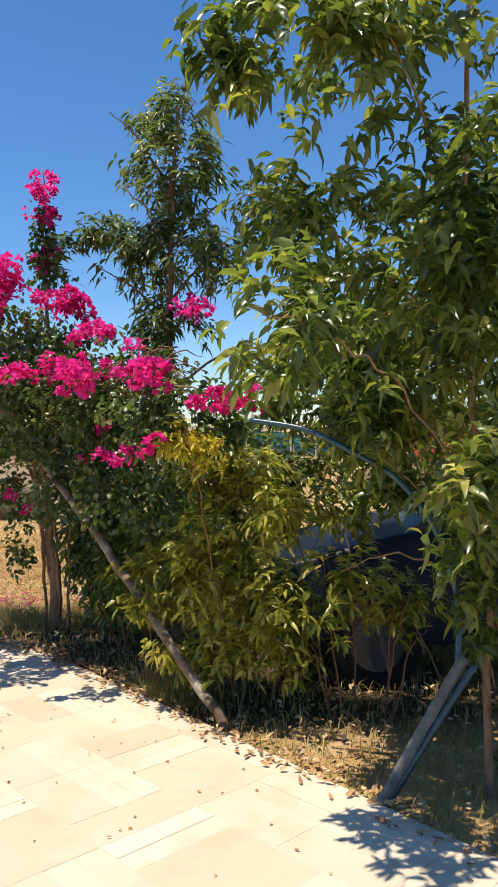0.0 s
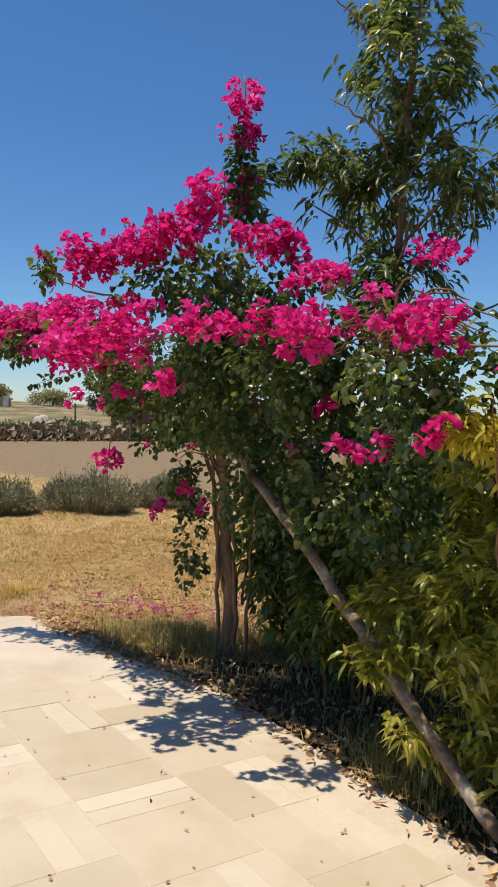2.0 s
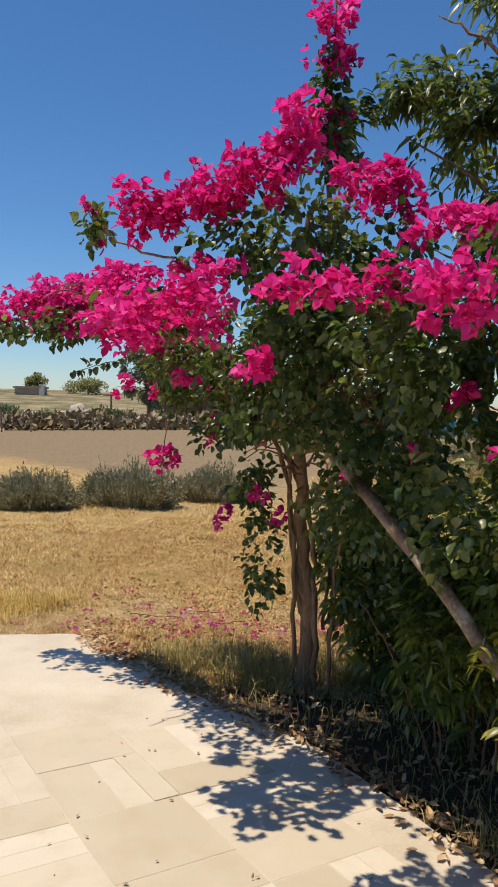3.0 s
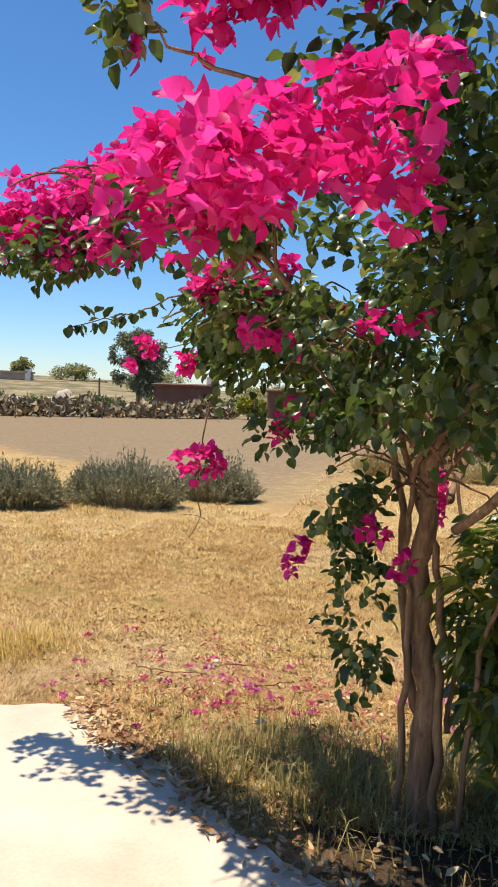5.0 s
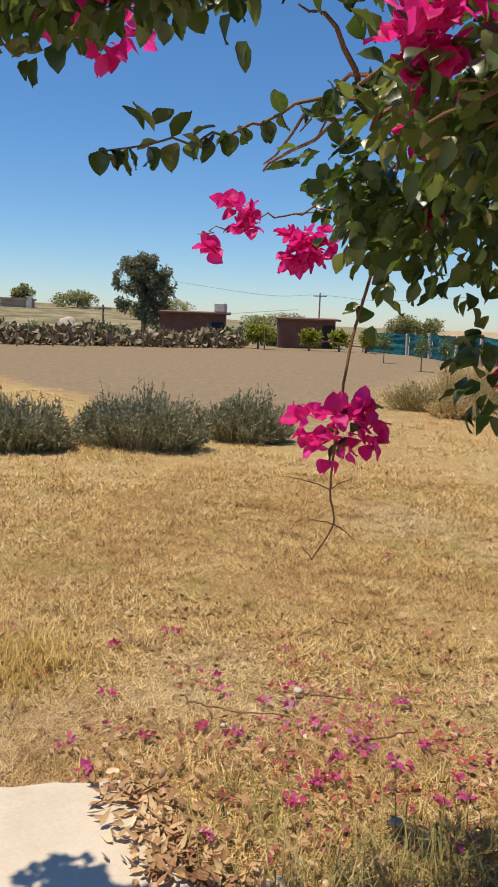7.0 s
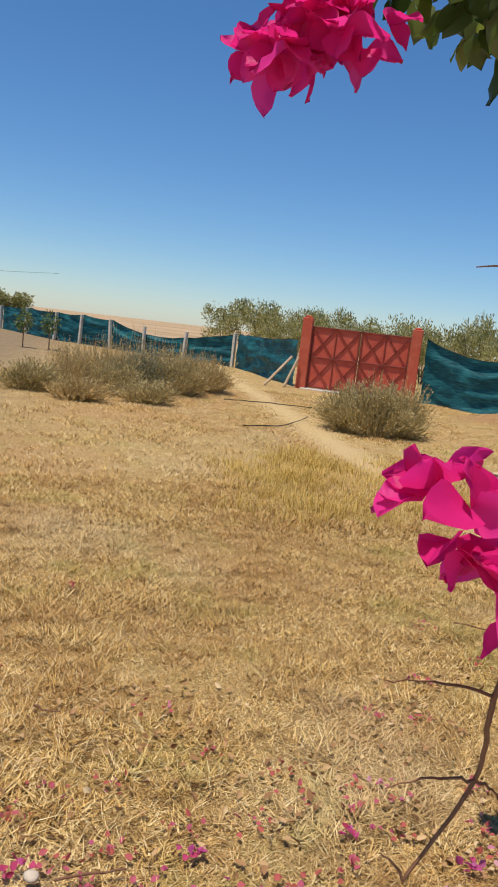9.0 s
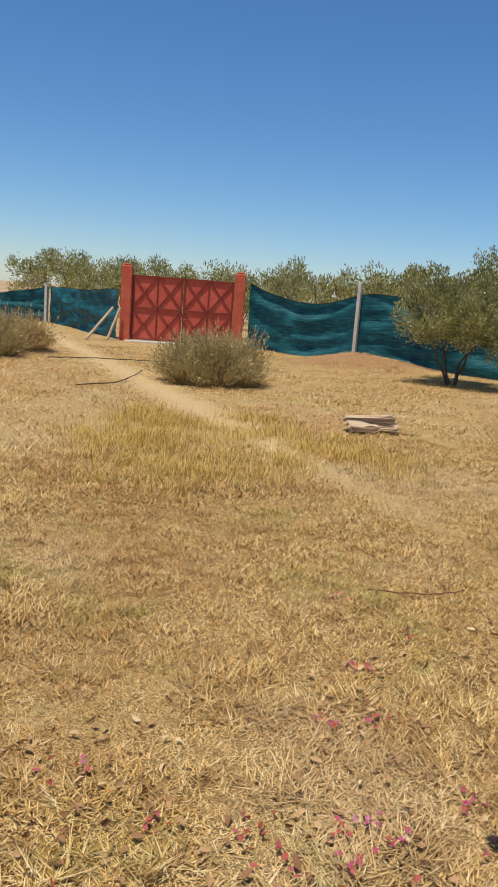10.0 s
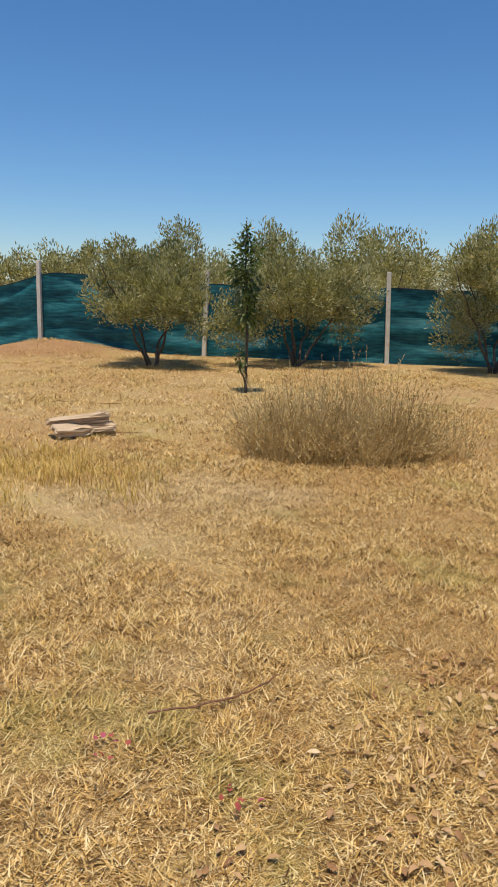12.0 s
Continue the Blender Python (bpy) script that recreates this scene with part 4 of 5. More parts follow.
make_shrub("overhanging_tree", 1.6, 4.6, "leafy tree shading the parked car",
           [(0, 0.3, 2.3, 1.1, 0.7, 0.6), (-0.9, 0.3, 2.1, 0.7, 0.6, 0.45), (0.9, 0.2, 2.3, 0.8, 0.7, 0.6), (0.1, 0.2, 3.1, 0.9, 0.7, 0.6)], 1100, 6, BIG_LEAF, 0.13, 0.042, 47, 9, 0.0)


def make_pole():
    a, b = Vector((-0.14, 4.20, ground_z(-0.14, 4.2) - 0.02)), Vector((-1.46, 5.45, 1.24))
    ob = base("wooden_pole", a.x, a.y, "weathered round wooden pole leaning into the bougainvillea", "pole", "", a.z)
    v, f = limb([(0, 0, 0), (b - a) * 0.3 + Vector((0.0, 0.02, 0)), (b - a) * 0.7 + Vector((0.02, 0, 0.01)), b - a], 0.031, 0.024, 12, 8, 0.004, 0.1, 5)
    part_of("shaft", v, f, POLE_WOOD, ob, "", True)


make_pole()


def make_hoop():
    ob = base("pipe_hoop", 0.53, 3.27, "bent teal metal hoop pipe on a slanting foot", "pipe frame")
    v, f = limb([(0, 0, -0.03), (0.2, 0.02, 0.30), (0.39, 0.05, 0.60)], 0.026, 0.026, 12, 6, 0.0, 0.02, 1)
    part_of("foot", v, f, RAIL, ob, "grey weathered foot rail", True)
    v, f = limb([(0.03, 0, -0.03), (0.225, 0.0, 0.28), (0.42, 0.0, 0.58)], 0.016, 0.016, 10, 6, 0.0, 0.0, 1)
    part_of("brace", v, f, BLUEPIPE, ob, "", True)
    hoop = [(0.36, 0.05, 0.56), (0.38, 0.1, 0.80), (0.345, 0.15, 1.02), (0.26, 0.2, 1.22), (0.13, 0.25, 1.38), (-0.06, 0.3, 1.50), (-0.26, 0.4, 1.60), (-0.52, 0.5, 1.65)]
    v, f = limb(hoop, 0.014, 0.014, 10, 8, 0.0, 0.0, 2)
    part_of("hoop", v, f, BLUEPIPE, ob, "", True)


make_hoop()

PAINT = speckled("dark_blue_car_paint", [(0.3, (0.006, 0.009, 0.022)), (0.7, (0.010, 0.015, 0.034))], 2, 0.45, 60, 0.0005, 0.1, 0.25)
GLASS = Nodes("greenish_car_glass").color((0.04, 0.06, 0.048), 0.25, 0.3).m
RUBBER = Nodes("tyre_rubber").color((0.012, 0.012, 0.012), 0.85, 0.2).m
RIM = Nodes("wheel_rim").color((0.04, 0.04, 0.042), 0.5, 0.4).m
LAMP = Nodes("lamp_cover").color((0.45, 0.45, 0.43), 0.15, 0.6).m


def make_car():
    car = base("car", 0.10, 5.75, "dark blue car parked in the shade behind the shrubs", "car", "", None, -4)
    side = [(0.05, 0.28), (0.0, 0.5), (0.06, 0.78), (0.9, 0.98), (1.05, 1.0), (3.75, 0.98), (3.9, 0.8), (3.9, 0.35), (3.7, 0.25)]
    bm = bmesh.new()
    for s, k in ((-0.8, 0), (0.8, 1)):
        vs = [bm.verts.new((x, s * (0.9 if z > 0.9 else 1.0), z)) for x, z in side]
        bm.faces.new(vs if k else vs[::-1])
        if k == 0:
            first = vs
        else:
            for i in range(len(side)):
                bm.faces.new((first[i], first[(i + 1) % len(side)], vs[(i + 1) % len(side)], vs[i]))
    bmesh.ops.recalc_face_normals(bm, faces=bm.faces)
    bmesh.ops.bevel(bm, geom=list(bm.edges), offset=0.05, segments=3, affect='EDGES', profile=0.5)
    part("body", bm, PAINT, car, "", True)
    bm = bmesh.new()
    low, top = [(0.95, 0.97), (3.6, 0.97)], [(1.6, 1.42), (3.3, 1.42)]
    q = [(low[0], 0.7), (low[1], 0.7), (top[1], 0.56), (top[0], 0.56)]
    a = [bm.verts.new((p[0], -w, p[1])) for p, w in q]
    b = [bm.verts.new((p[0], w, p[1])) for p, w in q]
    bm.faces.new(a)
    bm.faces.new(b[::-1])
    for i in range(4):
        bm.faces.new((a[i], b[i], b[(i + 1) % 4], a[(i + 1) % 4]))
    bmesh.ops.recalc_face_normals(bm, faces=bm.faces)
    bmesh.ops.bevel(bm, geom=list(bm.edges), offset=0.04, segments=2, affect='EDGES', profile=0.5)
    part("cabin_glass", bm, GLASS, car, "greenish window glass", True)
    bm = bmesh.new()
    add_box(bm, (1.6, 1.12, 0.05), (2.45, 0, 1.43), None, 0.02)
    part("roof", bm, PAINT, car)
    for x in (0.75, 3.05):
        for y in (-0.74, 0.74):
            bm = bmesh.new()
            bmesh.ops.create_cone(bm, cap_ends=True, segments=24, radius1=0.3, radius2=0.3, depth=0.19, matrix=Matrix.Translation((x, y, 0.29)) @ Matrix.Rotation(radians(90), 4, 'X'))
            bmesh.ops.bevel(bm, geom=[e for e in bm.edges if len(e.link_faces) == 2 and any(len(g.verts) > 4 for g in e.link_faces)], offset=0.03, segments=2, affect='EDGES', profile=0.5)
            w = part("wheel", bm, RUBBER, car, "", True)
            bm = bmesh.new()
            bmesh.ops.create_cone(bm, cap_ends=True, segments=20, radius1=0.19, radius2=0.17, depth=0.2, matrix=Matrix.Translation((x, y, 0.29)) @ Matrix.Rotation(radians(90), 4, 'X'))
            part("rim", bm, RIM, w)
    for y in (-0.58, 0.58):
        bm = bmesh.new()
        add_box(bm, (0.08, 0.3, 0.13), (0.03, y, 0.66), None, 0.025)
        part("headlight", bm, LAMP, car)


make_car()


# ---- gate and fence ----
GATE_L, GATE_R = Vector((6.25, 29.3, 0)), Vector((9.5, 27.5, 0))


def make_gate():
    mid = (GATE_L + GATE_R) / 2
    way = (GATE_R - GATE_L)
    turn = math.degrees(math.atan2(way.y, way.x))
    W = way.length
    z = ground_z(mid.x, mid.y) - 0.02
    gate = base("gate", mid.x, mid.y, "red painted steel double gate, closed, with cross braces", "gate", "", z, turn)
    inner = W - 0.62
    H = 1.94
    for s in (-1, 1):
        cx = s * inner / 4
        bm = bmesh.new()
        add_box(bm, (inner / 2 - 0.02, 0.02, H), (cx, 0.0, H / 2 + 0.06))
        leaf = part("gate_leaf", bm, RED, gate, "red sheet steel leaf")
        w = inner / 2 - 0.03

        def bar(x1, z1, x2, z2, t=0.05):
            bm = bmesh.new()
            l = math.hypot(x2 - x1, z2 - z1)
            a = math.atan2(z2 - z1, x2 - x1)
            add_box(bm, (l, 0.035, t), (cx + (x1 + x2) / 2, -0.03, (z1 + z2) / 2 + 0.06), Euler((0, -a, 0)), 0.004)
            part("brace", bm, RED_DARK, leaf)
        h = w / 2
        for zz in (0.03, H / 2, H - 0.03):
            bar(-h, zz, h, zz, 0.06 if zz > H - 0.1 else 0.05)
        for xx in (-h + 0.025, h - 0.025):
            bar(xx, 0.0, xx, H, 0.05)
        bar(0, 0.0, 0, H, 0.03)
        for zl in (0.0, H / 2):
            bar(-h, zl, 0, zl + H / 2, 0.032)
            bar(0, zl, h, zl + H / 2, 0.032)
            bar(-h, zl + H / 2, 0, zl, 0.011)
            bar(0, zl + H / 2, h, zl, 0.011)
        if s == 1:
            bm = bmesh.new()
            add_box(bm, (0.12, 0.05, 0.06), (0.1, -0.05, 0.75), None, 0.01)
            part("latch", bm, RED_DARK, leaf)
    for s in (-1, 1):
        bm = bmesh.new()
        add_box(bm, (0.32, 0.34, 2.3), (s * (W / 2 - 0.15), 0.0, 1.1), None, 0.02)
        pier = part("gate_pier", bm, RED_POST, gate, "red plastered square pier")
        bm = bmesh.new()
        add_box(bm, (0.20, 0.24, 0.06), (s * (W / 2 - 0.15), 0.0, 2.28), None, 0.02)
        part("cap", bm, RED_POST, pier)
    bm = bmesh.new()
    add_box(bm, (W - 0.3, 0.5, 0.08), (0, -0.05, 0.0), None, 0.02)
    part("sill", bm, CONCRETE, gate, "pale concrete threshold")


make_gate()


def make_post(x, y, h, lean=0.0, turn=0.0, thick=0.1):
    p = base("fence_post", x, y, "pale concrete fence post holding green shade netting", "fence post", "fence posts")
    bm = bmesh.new()
    add_box(bm, (thick, thick, h + 0.1), (0, 0, h / 2 - 0.05), Euler((lean, lean * 0.5, radians(turn))), 0.008)
    part("shaft", bm, CONCRETE, p)
    return p


def make_netting(p, q, h1, h2, sag, seed, low=0.0):
    """Shade netting hung between two points, with folds and a sagging top."""
    rng = random.Random(seed)
    p, q = Vector((p[0], p[1], 0)), Vector((q[0], q[1], 0))
    L = (q - p).length
    side = (q - p).normalized().cross(Vector((0, 0, 1)))
    if side.dot(Vector((-3, 8, 0)) - p) > 0:
        side = -side
    nx, nz = max(8, int(L / 0.13)), 22
    verts, faces = [], []
    o1, o2 = rng.uniform(0, 50), rng.uniform(0, 50)
    mid = (p + q) / 2
    for i in range(nx + 1):
        t = i / nx
        g = p.lerp(q, t)
        gz = ground_z(g.x, g.y) - 0.02
        top = h1 + (h2 - h1) * t - sag * 4 * t * (1 - t) + 0.03 * noise.noise(Vector((t * L * 1.5, o1, 0)))
        for j in range(nz + 1):
            u = j / nz
            drape = sag * 4 * t * (1 - t) * (1.6 - u)
            fold = noise.noise(Vector((t * L * 0.5, (u * 1.9 + drape) * 2.2, o2))) * 0.20 + noise.noise(Vector((t * L * 1.1, (u * 1.9 + drape) * 7.0, o1))) * 0.09
            edge = math.sin(math.pi * min(max(t, 0), 1)) ** 0.5
            w = g + side * (fold * (0.25 + 0.75 * edge) + 0.16)
            verts.append((w.x - mid.x, w.y - mid.y, gz + low + (top - low) * u - ground_z(mid.x, mid.y)))
    for i in range(nx):
        for j in range(nz):
            a = i * (nz + 1) + j
            faces.append((a, a + nz + 1, a + nz + 2, a + 1))
    ob = part_of("shade_netting", verts, faces, NET, None, "", True)
    ob.location = (mid.x, mid.y, ground_z(mid.x, mid.y))
    v, f = tube([verts[i * (nz + 1) + nz] for i in range(nx + 1)], [0.009] * (nx + 1), 5)
    part_of("top_wire", v, f, DARK, ob, "dark wire along the top hem")
    return tagged(ob, "sagging dark green shade netting stretched along the fence" if sag > 0.1 else "dark green shade netting stretched along the fence", "netting", "fence netting")


def make_fence():
    step = Vector((1.63, -4.0))
    right = [Vector((10.97, 23.85)) + step * k for k in range(7)]
    for k, p in enumerate(right):
        make_post(p.x, p.y, 2.05, 0.03 * math.sin(k * 2.1), 22)
    make_netting((9.55, 27.42), right[0], 2.0, 1.78, 0.34, 1)
    for k in range(6):
        make_netting(right[k], right[k + 1], 1.72, 1.72, 0.05, 2 + k)
    left = [Vector(v) for v in ((6.95, 38.6), (5.3, 40.8), (3.75, 42.6), (2.45, 44.6), (1.2, 46.2), (0.1, 48.0), (-1.2, 52.0), (-2.5, 57.0), (-5.5, 60.0))]
    tops = [1.45, 1.0, 0.9, 1.4, 1.45, 1.45, 1.45, 1.4, 1.4]
    for k, p in enumerate(left):
        make_post(p.x, p.y, max(1.25, tops[k]), 0.05 * math.sin(k * 1.7), 30, 0.13)
    make_netting((6.1, 29.6), left[0], 1.5, 1.45, 0.05, 20)
    for k in range(len(left) - 1):
        make_netting(left[k], left[k + 1], tops[k], tops[k + 1], 0.06, 21 + k)
    for k, (x, y, dx) in enumerate(((6.0, 29.1, -0.9), (6.15, 28.95, -0.45))):
        ob = base("leaning_strut", x + dx, y, "pale wooden strut leaning on the gate pier", "strut", "gate struts")
        v, f = limb([(0, 0, -0.02), (-dx * 0.95, 0.1, 0.95)], 0.045, 0.04, 8, 5, 0.0, 0.05, k)
        part_of("shaft", v, f, LOG, ob)


make_fence()


# ---- olives, shrubs and things on the grass ----
def make_olive(x, y, h, w, seed, label, leaves_n=3200, group="", size=0.062):
    rng = np.random.default_rng(seed)
    t = base("olive_tree", x, y, label, "tree", group)
    k0 = int(rng.integers(3, 6))
    for k in range(k0):
        a = 2 * math.pi * k / k0 + float(rng.uniform(-0.4, 0.4))
        r = w * float(rng.uniform(0.2, 0.42))
        v, f = limb([(0.05 * math.cos(a), 0.05 * math.sin(a), -0.08), (r * 0.35 * math.cos(a), r * 0.35 * math.sin(a), h * 0.25), (r * math.cos(a), r * math.sin(a), h * 0.75)], 0.034 * h / 2.5, 0.008, 7, 6, 0.02, 0.1, k)
        part_of("trunk", v, f, OLIVE_BARK, t, "", True)
    clumps = [(0, 0, h * 0.58, w * 0.36, w * 0.36, h * 0.28)]
    for k in range(11):
        a = k * 2.4
        r = w * float(rng.uniform(0.15, 0.36))
        z = h * float(rng.uniform(0.30, 0.86))
        s = w * float(rng.uniform(0.13, 0.23))
        clumps.append((r * math.cos(a), r * math.sin(a), z, s, s, s * 1.25))
    P, D = cloud(clumps, leaves_n, rng, gap=0.08, freq=3.0 / max(w / 2.5, 0.5), hollow=0.45)
    D = D + np.array([[0, 0, 0.9]])
    v, f = flecks(P, D, size, size * 0.36, rng, 0.5)
    part_of("crown", v, f, OLIVE_LEAF, t, "fine grey-green leaves")
    return t


make_olive(9.75, 19.05, 2.75, 3.3, 51, "bushy olive tree with grey-green leaves before the netting", 30000, "", 0.085)
make_olive(12.3, 17.1, 2.85, 3.7, 52, "broad olive tree standing close to the netting", 28000, "", 0.085)
make_olive(13.7, 13.2, 2.8, 3.3, 53, "bushy olive tree beside the green netting", 26000, "", 0.085)


def make_sapling():
    rng = np.random.default_rng(61)
    t = base("sapling", 7.55, 15.2, "dark slender sapling with sparse leaves", "tree")
    v, f = limb([(0, 0, -0.1), (0.02, 0, 0.8), (-0.03, 0, 1.7), (-0.06, 0, 2.55)], 0.028, 0.008, 7, 6, 0.008, 0.08, 1)
    part_of("trunk", v, f, OLIVE_BARK, t, "", True)
    v, f = limb([(0.0, 0, 0.1), (-0.14, 0, 0.4), (-0.17, 0, 0.75)], 0.012, 0.004, 6, 6, 0.008, 0.08, 2)
    part_of("limb", v, f, OLIVE_BARK, t)
    P, D = cloud([(-0.03, 0, 1.85, 0.30, 0.30, 0.65), (-0.05, 0, 2.35, 0.10, 0.10, 0.25), (-0.16, 0, 0.5, 0.1, 0.1, 0.25), (0, 0, 1.2, 0.24, 0.24, 0.35)], 1500, rng, 0.05, 4.0)
    v, f = leaves(P, D, 0.075, 0.035, rng, 0.2, 0.3, 0.4)
    part_of("crown", v, f, BOUG_LEAF, t)


make_sapling()


def make_tuft_bush(name, x, y, w, d, h, mat, label, count, seed, group="", lean=0.6, turn=0.0, upright=False):
    """Lavender and dry weed bushes: stiff shoots fanning from the foot, with small leaves."""
    rng = np.random.default_rng(seed)
    t = base(name, x, y, label, "shrub", group, None, turn)
    u = rng.uniform(-1, 1, (count, 2))
    u = u[(u ** 2).sum(1) < 1]
    n = len(u)
    dome = np.sqrt(np.maximum(0, 1 - (u ** 2).sum(1)))
    lump = np.array([0.80 + 0.85 * noise.noise(Vector((a * 2.6 + seed, b * 2.6, 0))) + 0.75 * noise.noise(Vector((a * 6 + seed, b * 6, 0))) for a, b in u])
    if upright:
        lump = 0.55 + 0.45 * lump
        dome = rng.uniform(0.0, 1.0, n) ** 1.4 * (0.25 + 0.75 * dome)
    spread = 0.47 if upright else 0.36
    foot = np.column_stack([u[:, 0] * w * spread, u[:, 1] * d * spread, np.full(n, -0.05)])
    top = np.column_stack([u[:, 0] * w * 0.5, u[:, 1] * d * 0.5, h * (0.25 + 0.75 * dome) * lump * (rng.uniform(0.7, 1.15, n) if upright else rng.uniform(0.8, 1.03, n))])
    top[:, :2] += rng.normal(0, 0.09, (n, 2)) * lean
    side = unit(np.column_stack([rng.normal(0, 1, n), rng.normal(0, 1, n), np.zeros(n)])) * (0.003 if upright else 0.005)
    q = np.stack([foot - side, foot + side, top + side * 0.5, top - side * 0.5], 1).reshape(-1, 3)
    tri = np.array([(0, 1, 2), (0, 2, 3)])
    part_of("shoot_mass", q, (np.arange(n)[:, None, None] * 4 + tri[None]).reshape(-1, 3), mat, t)
    k = 10 if upright else 9
    s = rng.uniform(0.2, 1.0, (n, k)) if upright else rng.uniform(0.0, 1.0, (n, k)) ** 0.4
    P = (foot[:, None, :] + (top - foot)[:, None, :] * s[:, :, None]).reshape(-1, 3)
    W = np.repeat(unit(top - foot), k, 0) + rng.normal(0, 0.35, (n * k, 3))
    v, f = flecks(P, W, 0.028 if upright else 0.06, 0.012 if upright else 0.018, rng, 0.5 if upright else 0.3)
    part_of("foliage", v, f, mat, t)
    return t


LAV = "grey-green lavender bush in a row at the field edge"
make_tuft_bush("lavender_bush", -7.5, 14.1, 1.7, 1.1, 0.56, GREY_LEAF, LAV, 2600, 71, "lavender row")
make_tuft_bush("lavender_bush", -6.05, 15.0, 2.0, 1.3, 0.64, GREY_LEAF, LAV, 3000, 72, "lavender row")
make_tuft_bush("lavender_bush", -4.85, 16.2, 1.5, 0.9, 0.58, GREY_LEAF, LAV, 2200, 73, "lavender row")
make_tuft_bush("lavender_bush", -8.9, 13.3, 1.5, 1.1, 0.7, GREY_LEAF, LAV, 1200, 74, "lavender row")
make_tuft_bush("lavender_bush", -10.4, 12.4, 1.5, 1.1, 0.7, GREY_LEAF, LAV, 1000, 75, "lavender row")
make_tuft_bush("dry_bush", 3.75, 19.2, 2.15, 1.6, 0.82, DRY_SHRUB, "rounded dry brownish bush in front of the gate", 4200, 76, "", 1.6)
make_tuft_bush("dry_weeds", 4.2, 11.85, 1.9, 1.1, 0.92, WEED, "tall dry brown weeds in a wide clump", 3300, 77, "", 2.4, -62, True)
make_tuft_bush("dry_weeds", 4.75, 11.1, 0.9, 0.6, 0.85, WEED, "thin tall dry weed stalks beside a wide clump", 260, 80, "", 2.2, -62, True)
# a straggling bank of weeds and dry bushes before the far fence
make_tuft_bush("dry_weeds", 0.2, 24.3, 4.2, 1.8, 0.95, WEED, "dry brown weeds on a low earth bank", 3200, 78, "", 1.4, 0, True)
for k, (x, y, w, h, mat) in enumerate(((-2.3, 21.8, 1.2, 0.5, DRY_SHRUB), (-1.5, 22.6, 1.3, 0.62, WEED), (-0.7, 22.4, 1.2, 0.7, DRY_SHRUB), (0.1, 23.2, 1.5, 0.75, GREY_LEAF), (0.9, 23.1, 1.2, 0.8, DRY_SHRUB), (1.7, 23.8, 1.3, 0.62, WEED), (-0.1, 21.4, 1.0, 0.4, DRY_SHRUB), (-1.5, 20.8, 0.9, 0.35, WEED))):
    make_tuft_bush("dry_bush", x, y, w, w * 0.7, h, mat, "straggling dry bush on a low earth bank", 1000, 130 + k, "bushes on the bank", 2.0)


def make_rubble():
    rng = random.Random(5)
    for k, (dx, dy, a, l) in enumerate(((0, 0, 8, 0.75), (0.12, -0.12, -6, 0.6), (-0.2, -0.1, 20, 0.5), (0.35, 0.1, 4, 0.45))):
        x, y = 3.38 + dx * 0.8, 14.5 + dy * 0.8
        ob = base("split_log", x, y, "sun-bleached split log lying in the dry grass", "log", "logs on the grass", None, a - 30)
        bm = bmesh.new()
        add_box(bm, (l * 0.85, 0.15, 0.085), (0, 0, 0.055 + (0.085 if k == 0 else 0)), Euler((0.2 * k, 0.04 * (k - 1), 0)), 0.02)
        bmesh.ops.subdivide_edges(bm, edges=list(bm.edges), cuts=2)
        for v in bm.verts:
            v.co += Vector((rng.gauss(0, 0.02), rng.gauss(0, 0.014), rng.gauss(0, 0.012)))
        part("wood", bm, LOG, ob)


make_rubble()


def make_stick(name, pts, r, mat, label, category, group=""):
    """A stick or hose lying on the ground."""
    x, y = pts[0]
    ob = base(name, x, y, label, category, group)
    z0 = ground_z(x, y)
    path = [(px - x, py - y, ground_z(px, py) - z0 + r * 0.6) for px, py in pts]
    v, f = limb(path, r, r * 0.7, 7, 6, 0.004 if r < 0.015 else 0.01, 0.12, int(abs(x * 31 + y * 17)))
    part_of("length", v, f, mat, ob, "", True)


HOSE = Nodes("black_hose").color((0.03, 0.027, 0.024), 0.7, 0.3).m
STICKS = [[(-0.41, 10.14), (-0.25, 10.02), (-0.07, 9.94), (0.1, 9.92)], [(-2.89, 9.36), (-2.79, 9.3)], [(-3.45, 8.17), (-3.36, 8.11), (-3.2, 8.08), (-2.95, 8.1)], [(-2.89, 8.33), (-2.69, 8.34)],
          [(-2.62, 8.0), (-2.5, 8.07), (-2.42, 8.12)], [(4.78, 16.5), (5.05, 16.25)], [(5.02, 15.8), (5.2, 15.6)], [(3.62, 14.2), (3.82, 13.99)]]
for s in STICKS:
    make_stick("dry_stick", s, 0.0045, TWIG, "thin dry stick lying in the straw", "stick", "dry sticks")
HOSES = [[(1.9, 22.8), (2.9, 22.95), (3.6, 22.8), (4.3, 22.45)], [(1.03, 18.72), (1.81, 19.0), (2.4, 19.7), (3.0, 20.55)]]
for s in HOSES:
    make_stick("irrigation_hose", s, 0.011, HOSE, "dark irrigation hose lying on the dry grass", "hose", "hoses")


def make_pebble(x, y, s):
    ob = base("stone", x, y, "small pale stone beside the terrace", "stone", "stones")
    bm = bmesh.new()
    bmesh.ops.create_icosphere(bm, subdivisions=2, radius=s)
    for v in bm.verts:
        v.co *= 1 + 0.3 * noise.noise(v.co * 30 + Vector((x, y, 0)))
        v.co.z = v.co.z * 0.6 + s * 0.3
    part("rock", bm, STONE, ob, "", True)


make_pebble(-2.5, 7.46, 0.026)
make_pebble(-2.95, 8.35, 0.022)
make_pebble(-3.2, 7.95, 0.018)


